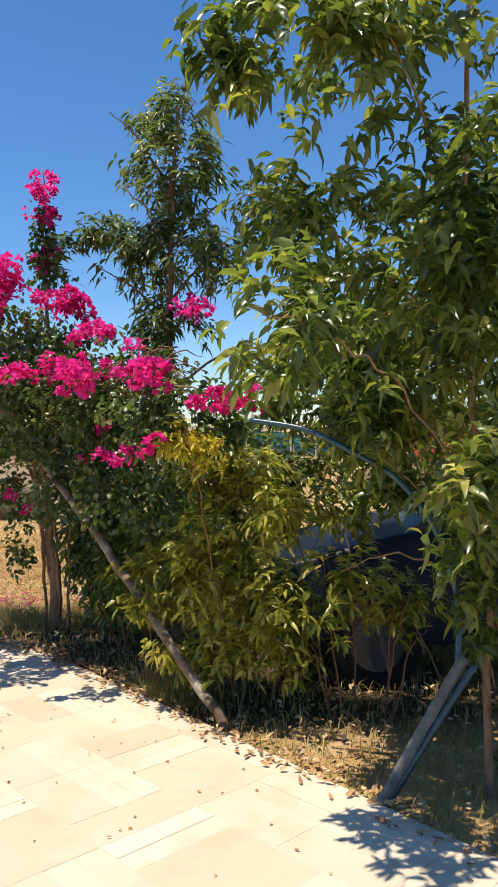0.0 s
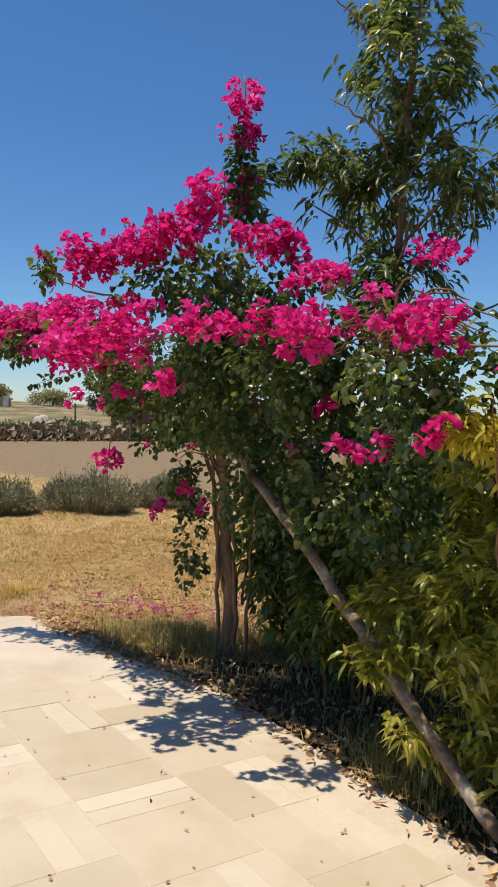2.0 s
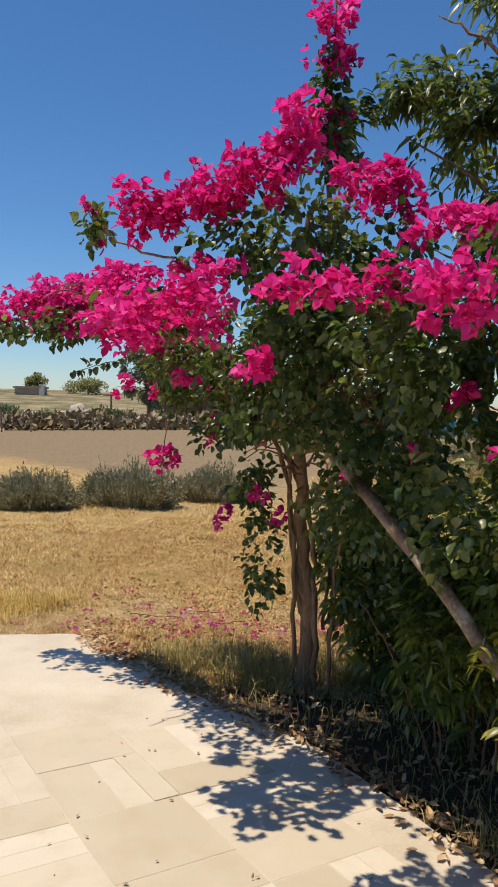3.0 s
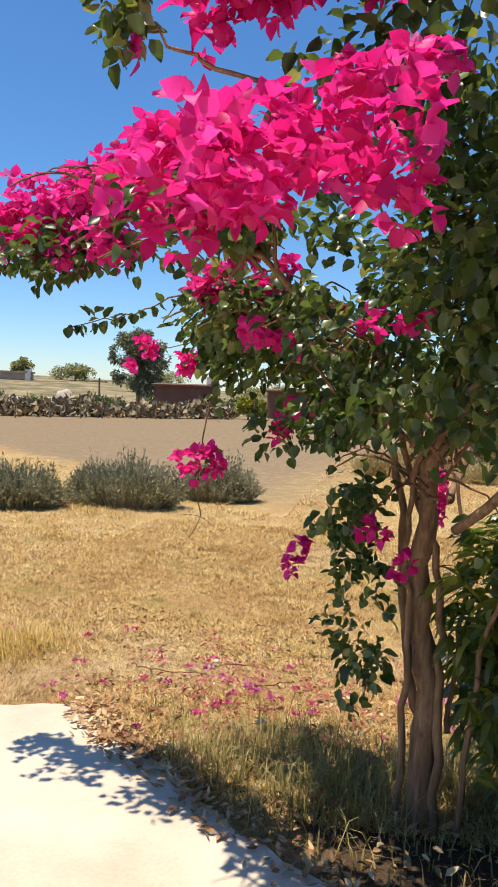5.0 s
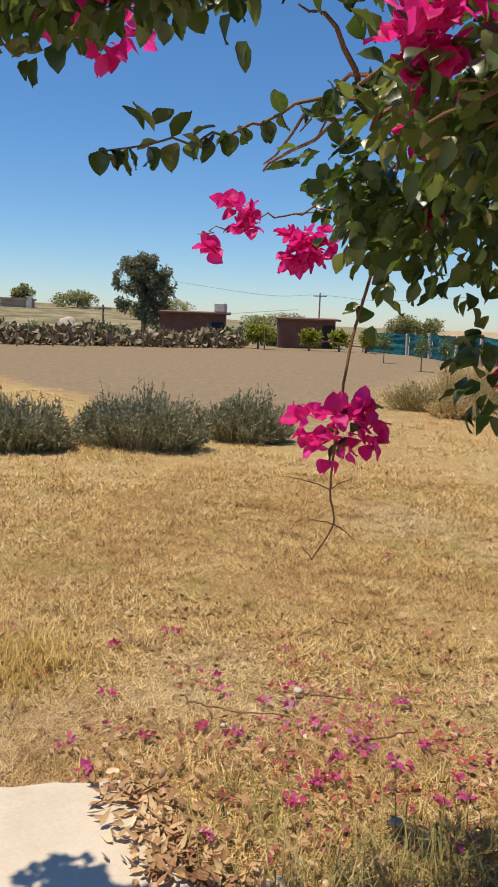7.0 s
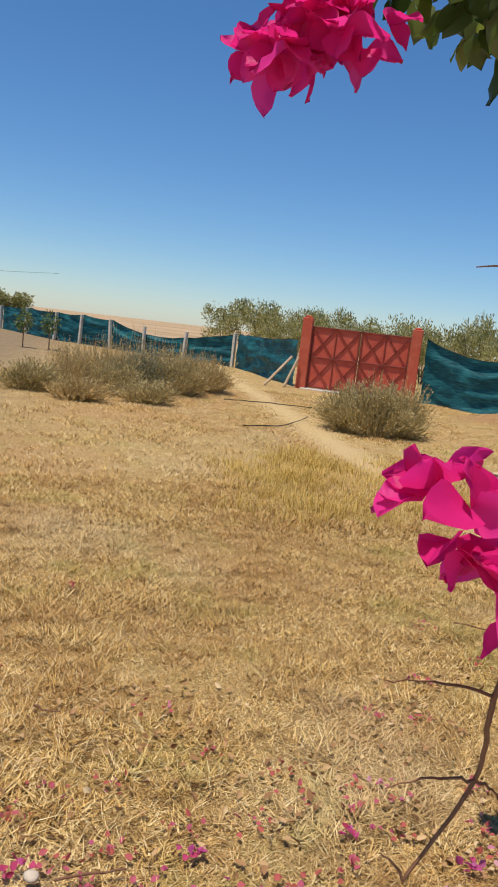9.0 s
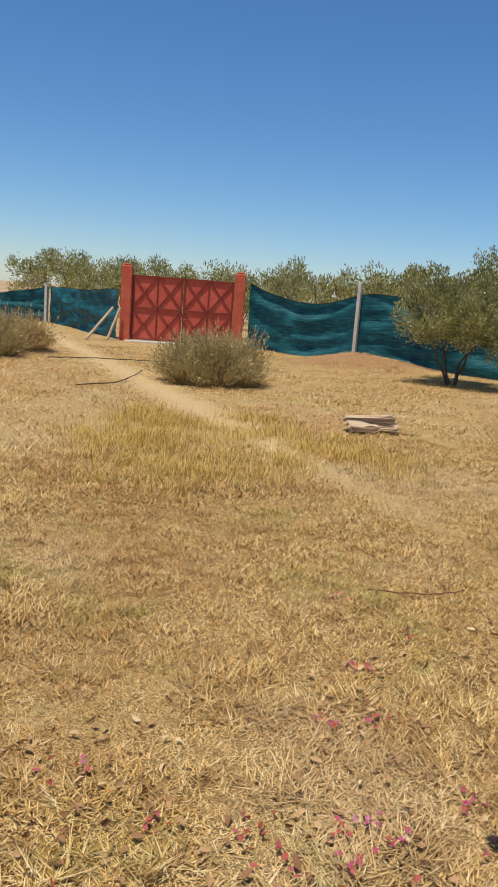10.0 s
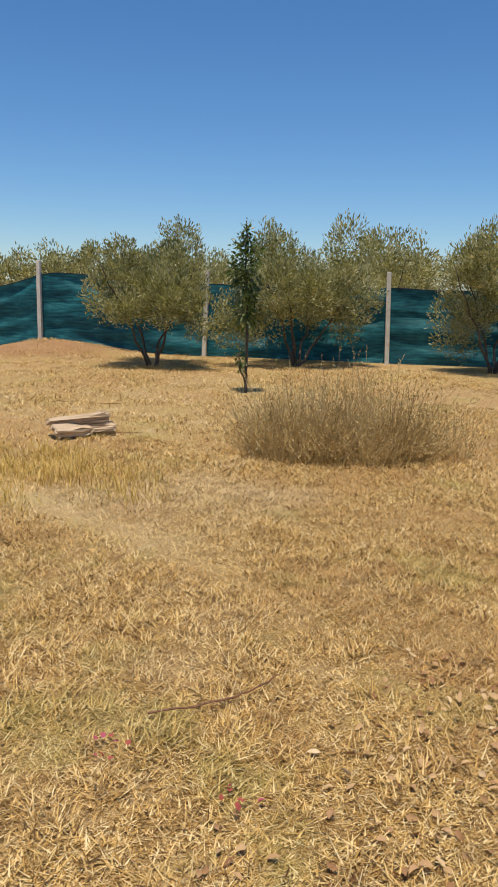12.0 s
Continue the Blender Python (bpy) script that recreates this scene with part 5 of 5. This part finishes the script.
# ---- far things ----
def make_far():
    rng = np.random.default_rng(91)
    # olive grove beyond the fence
    k = 0
    for row in range(3):
        for s in range(15):
            x = 9.0 + s * 2.2 + row * 2.6 + float(rng.uniform(-0.7, 0.7))
            y = 50.0 - s * 3.1 + row * 4.5 + float(rng.uniform(-1.2, 1.2))
            make_olive(x + 1.5, y, float(rng.uniform(2.6, 3.5)) + row * 0.35, float(rng.uniform(3.0, 4.2)), 200 + k, "olive tree in the grove beyond the fence", 3600, "olive grove", 0.18)
            k += 1
    make_olive(20.6, 18.8, 3.6, 4.0, 290, "tall olive tree in the grove beyond the fence", 7000, "olive grove", 0.14)
    t = base("eucalyptus_tree", -22.9, 63.2, "tall grey-green eucalyptus beside a shed across the field", "tree")
    v, f = limb([(0, 0, -0.2), (0.1, 0, 2), (0, 0, 5), (0.2, 0, 6.5)], 0.22, 0.05, 8, 6, 0.02, 0.1, 1)
    part_of("trunk", v, f, BARK, t, "", True)
    c = [(0.3, 0, 4.6, 1.7, 1.6, 1.6), (-1.5, 0, 4.5, 1.0, 1.0, 1.3), (1.5, 0, 4.3, 1.3, 1.2, 1.6), (0.3, 0, 5.9, 1.5, 1.3, 0.8), (-1.2, 0, 5.6, 0.9, 0.9, 0.8), (0.6, 0, 2.4, 1.4, 1.2, 1.4), (-1.6, 0, 3.0, 0.6, 0.7, 1.0)]
    P, D = cloud(c, 14000, rng, 0.12, 1.0)
    v, f = flecks(P, D + np.array([[0, 0, -0.5]]), 0.3, 0.11, rng, 0.6)
    part_of("crown", v, f, EUCA_LEAF, t)
    for sx, sy, w, h, mat, label in ((-18.0, 60.6, 4.7, 2.3, SHED_RED, "long low brown shed with a flat roof across the field"), (-10.1, 63.6, 4.2, 2.1, SHED_RED, "small rust-red shed behind young trees")):
        shed = base("shed", sx, sy, label, "shed", "field sheds", None, 12)
        bm = bmesh.new()
        add_box(bm, (w, 3.0, h), (0, 0, h / 2 - 0.1))
        part("wall", bm, mat, shed)
        bm = bmesh.new()
        add_box(bm, (w + 0.5, 3.6, 0.14), (0.1, 0, h), Euler((0.03, 0, 0)), 0.02)
        part("roof", bm, mat, shed)
        bm = bmesh.new()
        add_box(bm, (0.9, 0.06, 1.6), (w * 0.38, -1.52, 0.85))
        part("door", bm, DARK, shed)
    tank = base("water_tank", -15.9, 60.2, "small grey tank on the shed roof", "tank", "", ground_z(-18.0, 60.6) + 2.35)
    bm = bmesh.new()
    add_box(bm, (0.8, 0.8, 0.7), (0, 0, 0.35), None, 0.08)
    part("shell", bm, CONCRETE, tank)
    hedge = base("cactus_hedge", -25.5, 47.0, "long dusty prickly pear hedge along the field edge", "hedge")
    P = np.column_stack([rng.uniform(-16, 12.0, 3800), np.zeros(3800), rng.uniform(0, 1, 3800) ** 1.2])
    P[:, 1] = P[:, 0] * 0.85 + rng.normal(0, 0.9, 3800)
    lump = np.array([0.85 + 0.9 * noise.noise(Vector((a * 0.45, 2, 0))) for a in P[:, 0]])
    P[:, 2] *= lump
    v, f = leaves(P, rng.normal(0, 0.6, (3800, 3)) + np.array([[0, 0, 0.6]]), 0.45, 0.34, rng, 0.05, 0.0, 0.3, 0.5)
    part_of("pad_mass", v, f, CACTUS, hedge)
    for x, y, w, h, d in ((-26.5, 57.5, 1.6, 0.9, 1.1), (-30.0, 56.0, 3.8, 0.45, 1.4), (-28.3, 57.5, 2.2, 0.4, 0.8)):
        ob = base("boulder", x, y, "pale boulder behind the cactus hedge", "rock", "boulders")
        bm = bmesh.new()
        bmesh.ops.create_icosphere(bm, subdivisions=3, radius=0.5)
        for vv in bm.verts:
            vv.co *= 1 + 0.25 * noise.noise(vv.co * 3 + Vector((x, 0, 0)))
            vv.co = Vector((vv.co.x * w, vv.co.y * d, max(vv.co.z, -0.3) * h * 1.6 + h * 0.4 + 0.5))
        part("rock", bm, STONE, ob, "", True)
    # scrub among the boulders, and stakes along the far edge of the field
    for k in range(46):
        t = float(rng.uniform(0, 1))
        d = float(rng.uniform(2.0, 16.0))
        x, y = -38 + 30 * t - d * 0.55, 39 + 22 * t + d * 0.9
        h = float(rng.uniform(0.7, 1.7))
        ob = base("scrub_bush", x, y, "dusty green scrub bush behind the cactus hedge", "shrub", "scrub beyond the field")
        P, D = cloud([(0, 0, h * 0.45, h * 0.8, h * 0.7, h * 0.5), (h * 0.5, 0, h * 0.35, h * 0.5, h * 0.5, h * 0.4)], 420, rng, 0.0, 1.2)
        v, f = flecks(P, D + np.array([[0, 0, 0.4]]), 0.26, 0.13, rng, 0.6)
        part_of("crown", v, f, (OLIVE_LEAF, EUCA_LEAF, BOUG_LEAF)[k % 3], ob)
    for k in range(13):
        t = k / 12
        x, y = -27.5 + 15.5 * t + float(rng.normal(0, 0.2)), 40.6 + 15.6 * t
        h = float(rng.uniform(1.0, 1.5))
        ob = base("fence_stake", x, y, "thin weathered stake at the edge of the field", "stake", "field stakes")
        v, f = limb([(0, 0, -0.2), (float(rng.normal(0, 0.04)), 0, h)], 0.05, 0.04, 7, 3, 0.0, 0.05, k)
        part_of("shaft", v, f, POLE_WOOD, ob)
    for x, y, w, h in ((-54, 101.8, 3.4, 0.8),):
        ob = base("farm_building", x, y, "low pale farm building far across the fields", "building", "far buildings", None, 15)
        bm = bmesh.new()
        add_box(bm, (w, 5, h + 0.5), (0, 0, h / 2 - 0.25))
        part("wall", bm, PLASTER, ob)
        bm = bmesh.new()
        add_box(bm, (w + 0.4, 5.4, 0.25), (0, 0, h + 0.12))
        part("roof", bm, PLASTER, ob)
        bm = bmesh.new()
        add_box(bm, (0.7, 0.4, h + 1.0), (w * 0.5 + 0.3, -2.5, h / 2))
        part("pillar", bm, CONCRETE, ob, "pale square pillar")
    for x, y, h in ((-25.0, 60.3, 2.6), (-11.0, 80.6, 4.6)):
        ob = base("utility_pole", x, y, "thin wooden utility pole across the field", "pole", "utility poles")
        v, f = limb([(0, 0, -0.2), (0, 0, h)], 0.09, 0.07, 8, 3, 0, 0, 1)
        part_of("shaft", v, f, POLE_WOOD, ob)
        v, f = limb([(-14, -4, h + 0.6), (-5, -1, h - 0.4), (0, 0, h - 0.2), (6, 2, h - 0.5), (14, 5, h + 0.2)], 0.012, 0.012, 5, 6, 0, 0, 1)
        part_of("cable", v, f, HOSE, ob)
        bm = bmesh.new()
        add_box(bm, (1.3, 0.09, 0.09), (0, 0, h - 0.3))
        part("crossarm", bm, POLE_WOOD, ob)
    for x, y, w, h, n in ((-49, 110, 8, 2.6, 700), (-58, 111, 3.5, 3.2, 500), (-3, 146, 7, 4.6, 900), (2, 147, 7, 4.2, 900), (-34, 95, 5, 2.4, 500), (-22, 130, 14, 2.6, 700), (-42, 130, 14, 2.6, 700), (-9, 57.5, 1.6, 1.6, 200), (-7, 58, 1.6, 1.5, 200), (-12.4, 56.8, 2.0, 1.8, 260), (-5.2, 58, 1.6, 1.6, 200)):
        ob = base("far_tree", x, y, "rounded dark green tree far across the fields" if y > 80 else "yellow-green young tree at the field edge", "tree", "far trees")
        v, f = limb([(0, 0, -0.2), (0, 0, h * 0.5)], 0.1, 0.06, 6, 3, 0, 0, 1)
        part_of("trunk", v, f, BARK, ob)
        cl = [(float(rng.uniform(-0.4, 0.4)) * w, 0, h * (0.38 if y > 80 else 0.55), w * 0.2, w * 0.2, h * 0.38) for _ in range(6)] + [(0, 0, h * 0.6, w * 0.3, w * 0.25, h * 0.38)]
        P, D = cloud(cl, n * 5, rng, -0.1, 0.6)
        v, f = flecks(P, D, 0.15 + h * 0.05, 0.1 + h * 0.03, rng, 0.6)
        part_of("crown", v, f, OLIVE_LEAF if y > 80 else LIGHT_LEAF, ob)
    for x, y in ((-1.9, 37.3), (-0.9, 37.6), (-3.6, 44.0)):
        ob = base("young_fruit_tree", x, y, "small green young tree at the edge of the ploughed field", "tree", "young trees")
        v, f = limb([(0, 0, -0.1), (0.02, 0, 0.9)], 0.03, 0.015, 6, 3, 0.01, 0, 1)
        part_of("trunk", v, f, BARK, ob)
        P, D = cloud([(0, 0, 1.0, 0.4, 0.4, 0.5)], 350, rng, 0.0, 3)
        v, f = leaves(P, D, 0.13, 0.05, rng, 0.2, 0.3, 0.4)
        part_of("crown", v, f, SLIM_LEAF, ob)


make_far()


# ---- grass, litter, fallen bracts ----
def off_paving(P, margin=0.0):
    hit = np.zeros(len(P), bool)
    x, y = P[:, 0], P[:, 1]
    for (x1, y1), (x2, y2) in zip(OUTLINE, OUTLINE[1:] + OUTLINE[:1]):
        if y1 != y2:
            hit ^= ((y1 > y) != (y2 > y)) & (x < (x2 - x1) * (y - y1) / (y2 - y1) + x1)
    return ~hit


def ground_points(n, x0, x1, y0, y1, rng, ex=1.0):
    P = np.column_stack([rng.uniform(x0, x1, n), y0 + (y1 - y0) * rng.uniform(0, 1, n) ** ex, np.zeros(n)])
    P = P[off_paving(P)]
    P[:, 2] = heights(P) - 0.033
    return P


def stuff(name, v, f, mat, label, category):
    return tagged(part_of(name, v, f, mat), label, category, "", "stuff")


def make_grass():
    rng = np.random.default_rng(101)
    P = ground_points(430000, -5.2, 3.8, 6.6, 14.0, rng, 1.2)
    dens = grain(P[:, 0], P[:, 1], 1.1, 5) * 0.5 + 0.45 * grain(P[:, 0], P[:, 1], 4.0, 6)
    P = P[dens > rng.normal(-1.0, 0.3, len(P))]
    P = P[np.abs(P[:, 0] - 0.18 * P[:, 1] + 1.0) > rng.uniform(0.0, 0.5, len(P)) * np.clip((P[:, 1] - 10.2) / 2.0, 0.0, 1.0)]
    tuft = 0.75 * grain(P[:, 0], P[:, 1], 9.0, 1) + 0.4 * grain(P[:, 0], P[:, 1], 1.8, 2)
    high = 0.031 * np.clip(1.0 + 1.3 * tuft, 0.45, 2.2)
    close = P[:, 1] < 8.2
    v, f = blades(P[close], high[close], 0.0038, rng, 1.1, 0.25)
    stuff("dry_grass", v, f, STRAW, "short dry straw-coloured grass", "grass")
    v, f = blades(P[~close], high[~close] * 1.25, 0.0066, rng, 1.0, 0.25, True)
    stuff("dry_grass", v, f, STRAW, "short dry straw-coloured grass farther from the terrace", "grass")
    P = ground_points(110000, -10.5, -5.0, 5.4, 12.6, rng)
    v, f = blades(P, 0.05, 0.009, rng, 1.0, 0.25, True)
    stuff("dry_grass", v, f, STRAW, "dry grass between the terrace and the lavender", "grass")
    P = ground_points(70000, 3.6, 8.5, 8.0, 12.6, rng)
    v, f = blades(P, 0.05, 0.009, rng, 1.0, 0.25, True)
    stuff("dry_grass", v, f, STRAW, "dry grass round the tall weeds", "grass")
    P = ground_points(290000, -11, 13, 12.0, 27.0, rng, 1.2)
    dens = 0.5 * grain(P[:, 0], P[:, 1], 0.8, 8) + 0.4 * grain(P[:, 0], P[:, 1], 3.0, 9)
    P = P[(dens > rng.normal(-0.3, 0.25, len(P))) & (np.abs(P[:, 0] - 0.18 * P[:, 1] + 1.0) > rng.uniform(0.1, 0.6, len(P))) & ~((P[:, 0] < -3.5) & (P[:, 1] + 0.9 * P[:, 0] > 11.6))]
    v, f = blades(P, 0.055 * np.clip(1.0 + 1.2 * grain(P[:, 0], P[:, 1], 2.6, 12), 0.35, 2.2), 0.011, rng, 1.0, 0.25, True)
    stuff("dry_grass", v, f, STRAW, "tufts of dry grass over the field", "grass")
    P = ground_points(320000, -5, 3.6, 6.8, 13.0, rng, 1.25)
    v, f = blades(P, 0.034, 0.0042, rng, 0.7, 0.68, True)
    stuff("loose_straw", v, f, STRAW, "loose flattened straw on the ground", "straw")
    c = [(float(rng.normal(0.25, 0.5)), float(rng.normal(14.0, 0.7))) for _ in range(34)] + [(float(rng.normal(2.1, 0.3)), float(rng.normal(14.0, 1.0))) for _ in range(16)] + [(float(rng.normal(1.0, 0.3)), float(rng.normal(15.4, 0.6))) for _ in range(10)] + [(float(rng.normal(-4.6, 0.35)), float(rng.normal(8.1, 0.3))) for _ in range(14)]
    P = np.concatenate([np.column_stack([rng.normal(x, 0.17, 200), rng.normal(y, 0.2, 200), np.zeros(200)]) for x, y in c])
    P[:, 2] = heights(P) - 0.03
    v, f = blades(P, 0.105, 0.007, rng, 0.9)
    stuff("tall_dry_grass", v, f, TALL_STRAW, "taller yellowish half-dry grass beside the track", "grass")
    # shaded bed grass beside the paving
    P = ground_points(15000, -3.2, 2.4, 2.4, 7.6, rng)
    v, f = blades(P, 0.085, 0.007, rng, 0.8)
    stuff("bed_grass", v, f, GREENISH, "thin half-dry grass in the planting bed", "grass")
    c = [(-1.9, 7.0), (-2.3, 7.15), (-1.5, 7.1), (-2.05, 6.75), (-2.6, 7.0), (-1.2, 7.0), (-0.5, 4.75), (-0.55, 4.95)]
    Q = np.concatenate([np.column_stack([rng.normal(x, 0.17, 480), rng.normal(y, 0.14, 480), np.zeros(480)]) for x, y in c])
    Q = Q[off_paving(Q)]
    Q[:, 2] = [ground_z(x, y) - 0.04 for x, y in Q[:, :2]]
    v, f = blades(Q, 0.19, 0.005, rng, 0.75)
    stuff("grass_tufts", v, f, GREENISH, "taller half-green grass tufts at the foot of the bougainvillea", "grass")
    # dead leaves along the terrace edge and fallen bracts
    P = ground_points(4200, -3.6, 2.2, 3.0, 8.0, rng)
    P[:, 2] += 0.045
    W = rng.normal(0, 1, (len(P), 3))
    W[:, 2] *= 0.25
    v, f = leaves(P, W, 0.05, 0.022, rng, 0.5, -0.1, 0.3, 0.38, 0.5)
    stuff("dead_leaves", v, f, LITTER, "curled brown dead leaves on the ground", "leaf litter")
    P = ground_points(4200, -4.8, 0.8, 6.9, 9.6, rng, 1.5)
    P = P[grain(P[:, 0], P[:, 1], 2.2, 33) > rng.normal(-0.1, 0.35, len(P))]
    P[:, 2] += 0.02
    W = rng.normal(0, 1, (len(P), 3))
    W[:, 2] *= 0.35
    v, f = leaves(P, W, 0.042, 0.02, rng, 0.5, -0.1, 0.3, 0.38, 0.6)
    stuff("dead_leaves", v, f, LITTER, "pale curled dead leaves scattered in the straw", "leaf litter")
    Q = np.column_stack([rng.uniform(-2.6, 1.2, 900), rng.uniform(2.4, 6.6, 900), np.zeros(900)])
    Q = Q[~off_paving(Q)]
    Q = Q[rng.uniform(0, 1, len(Q)) < 0.22]
    Q[:, 2] = [ground_z(x, y) + 0.003 for x, y in Q[:, :2]]
    W = rng.normal(0, 1, Q.shape)
    W[:, 2] = 0.05
    v, f = leaves(Q, W, 0.022, 0.012, rng, 0.3, 0.0, 0.1)
    stuff("paving_specks", v, f, LITTER, "small dry leaf crumbs on the paving", "leaf litter")
    E = [Vector((*a, 0)).lerp(Vector((*b, 0)), t / 90) for a, b in zip(EDGE[:7], EDGE[1:8]) for t in range(90)]
    Q = np.array([(p.x + rng.normal(0, 0.07), p.y + rng.normal(0, 0.07), 0) for p in E for _ in range(2)])
    Q[:, 2] = [ground_z(x, y) + 0.006 for x, y in Q[:, :2]]
    W = rng.normal(0, 1, Q.shape)
    W[:, 2] = np.abs(W[:, 2]) * 0.1
    v, f = leaves(Q, W, 0.05, 0.022, rng, 0.5, -0.05, 0.1, 0.38, -0.3)
    stuff("edge_leaves", v, f, LITTER, "dead leaves blown over the paving edge", "leaf litter")
    c = [(float(rng.normal(-2.3, 0.9)), float(rng.normal(7.9, 0.75))) for _ in range(140)]
    Q = np.concatenate([np.column_stack([rng.normal(x, 0.04, 8), rng.normal(y, 0.035, 8), np.zeros(8)]) for x, y in c])
    Q = Q[off_paving(Q)]
    Q[:, 2] = [ground_z(x, y) - 0.006 for x, y in Q[:, :2]]
    W = rng.normal(0, 1, Q.shape)
    W[:, 2] = np.abs(W[:, 2]) * 0.5
    v, f = papery(Q, W, 0.025, 0.018, rng)
    stuff("fallen_bracts", v, f, PETAL, "withered magenta bracts scattered on the dry grass", "petals")
    c = [(float(rng.normal(-2.4, 0.75)), float(rng.normal(7.85, 0.42))) for _ in range(48)]
    Q = np.concatenate([np.column_stack([rng.normal(x, 0.022, 9), rng.normal(y, 0.02, 9), np.zeros(9)]) for x, y in c])
    Q = Q[off_paving(Q)]
    Q[:, 2] = [ground_z(x, y) + 0.002 for x, y in Q[:, :2]]
    W = rng.normal(0, 1, Q.shape)
    W[:, 2] = np.abs(W[:, 2]) * 0.7
    v, f = papery(Q, W, 0.030, 0.023, rng)
    stuff("fresh_fallen_bracts", v, f, FRESH_PETAL, "fresh mauve-pink bougainvillea bracts fallen on the grass", "petals")


make_grass()


# ---- paving tiles ----
def make_tiles():
    """Limestone squares alternating with halves and pale slips, laid along the terrace edge."""
    a = radians(-47)
    ca, sa = math.cos(a), math.sin(a)
    C = 0.48

    def piece(w, d, mat):
        bm = bmesh.new()
        add_box(bm, (w - 0.004, d - 0.004, 0.03), (0, 0, 0), None, 0.002)
        me = bpy.data.meshes.new("tile")
        bm.to_mesh(me)
        bm.free()
        me.materials.append(mat)
        return me
    square, half, slip = piece(C, C, TILE), piece(C, C / 2, TILE), piece(C, C / 4, SLIP)
    rng = random.Random(9)
    good = []
    for i in range(-30, 30):
        for j in range(-30, 30):
            kind = (i + 2 * j) % 4
            if kind == 0 or (kind == 2 and rng.random() < 0.4):
                cells = [(0, 0, 0, square, C, C)]
            elif kind in (1, 2):
                cells = [(0, C * 0.375, 0, slip, C, C / 4), (0, C * 0.125, 0, slip, C, C / 4), (0, -C / 4, 0, half, C, C / 2)]
            else:
                cells = [(C * 0.375, 0, 90, slip, C / 4, C), (C * 0.125, 0, 90, slip, C / 4, C), (-C / 4, 0, 90, half, C / 2, C)]
            for ox, oy, r, me, w, d in cells:
                px, py = i * C + ox + C * ((j * 0.5) % 1.0), j * C + oy
                x, y = -0.71 + px * ca - py * sa, 4.80 + px * sa + py * ca
                if not (-9.4 < x < 5.5 and -8.9 < y < 5.75):
                    continue
                q = [(px + sx * w / 2, py + sy * d / 2) for sx in (-1, 1) for sy in (-1, 1)]
                if all(inside(-0.71 + u * ca - v * sa, 4.80 + u * sa + v * ca, OUTLINE) for u, v in q):
                    good.append((x, y, math.degrees(a) + r, me))
    good.sort(key=lambda s: math.hypot(s[0] + 1.6, s[1] - 4.0))
    rest = {TILE: [], SLIP: []}
    for k, (x, y, r, me) in enumerate(good):
        m = pose(x, y, ground_z(x, y) - 0.018 + rng.gauss(0, 0.001)) @ Euler((-0.034, 0, 0)).to_matrix().to_4x4() @ pose(0, 0, 0, 0, 0, r)
        if k < 300:
            ob = new("tile", me)
            ob.parent = slab
            ob.matrix_world = m
        else:
            rest[me.materials[0]].append(([m @ v.co for v in me.vertices], [tuple(p.vertices) for p in me.polygons]))
    for mat, pieces in rest.items():
        v, f = join(pieces)
        tagged(part_of("tiles", v, f, mat, slab), "", "", "", "stuff")


make_tiles()
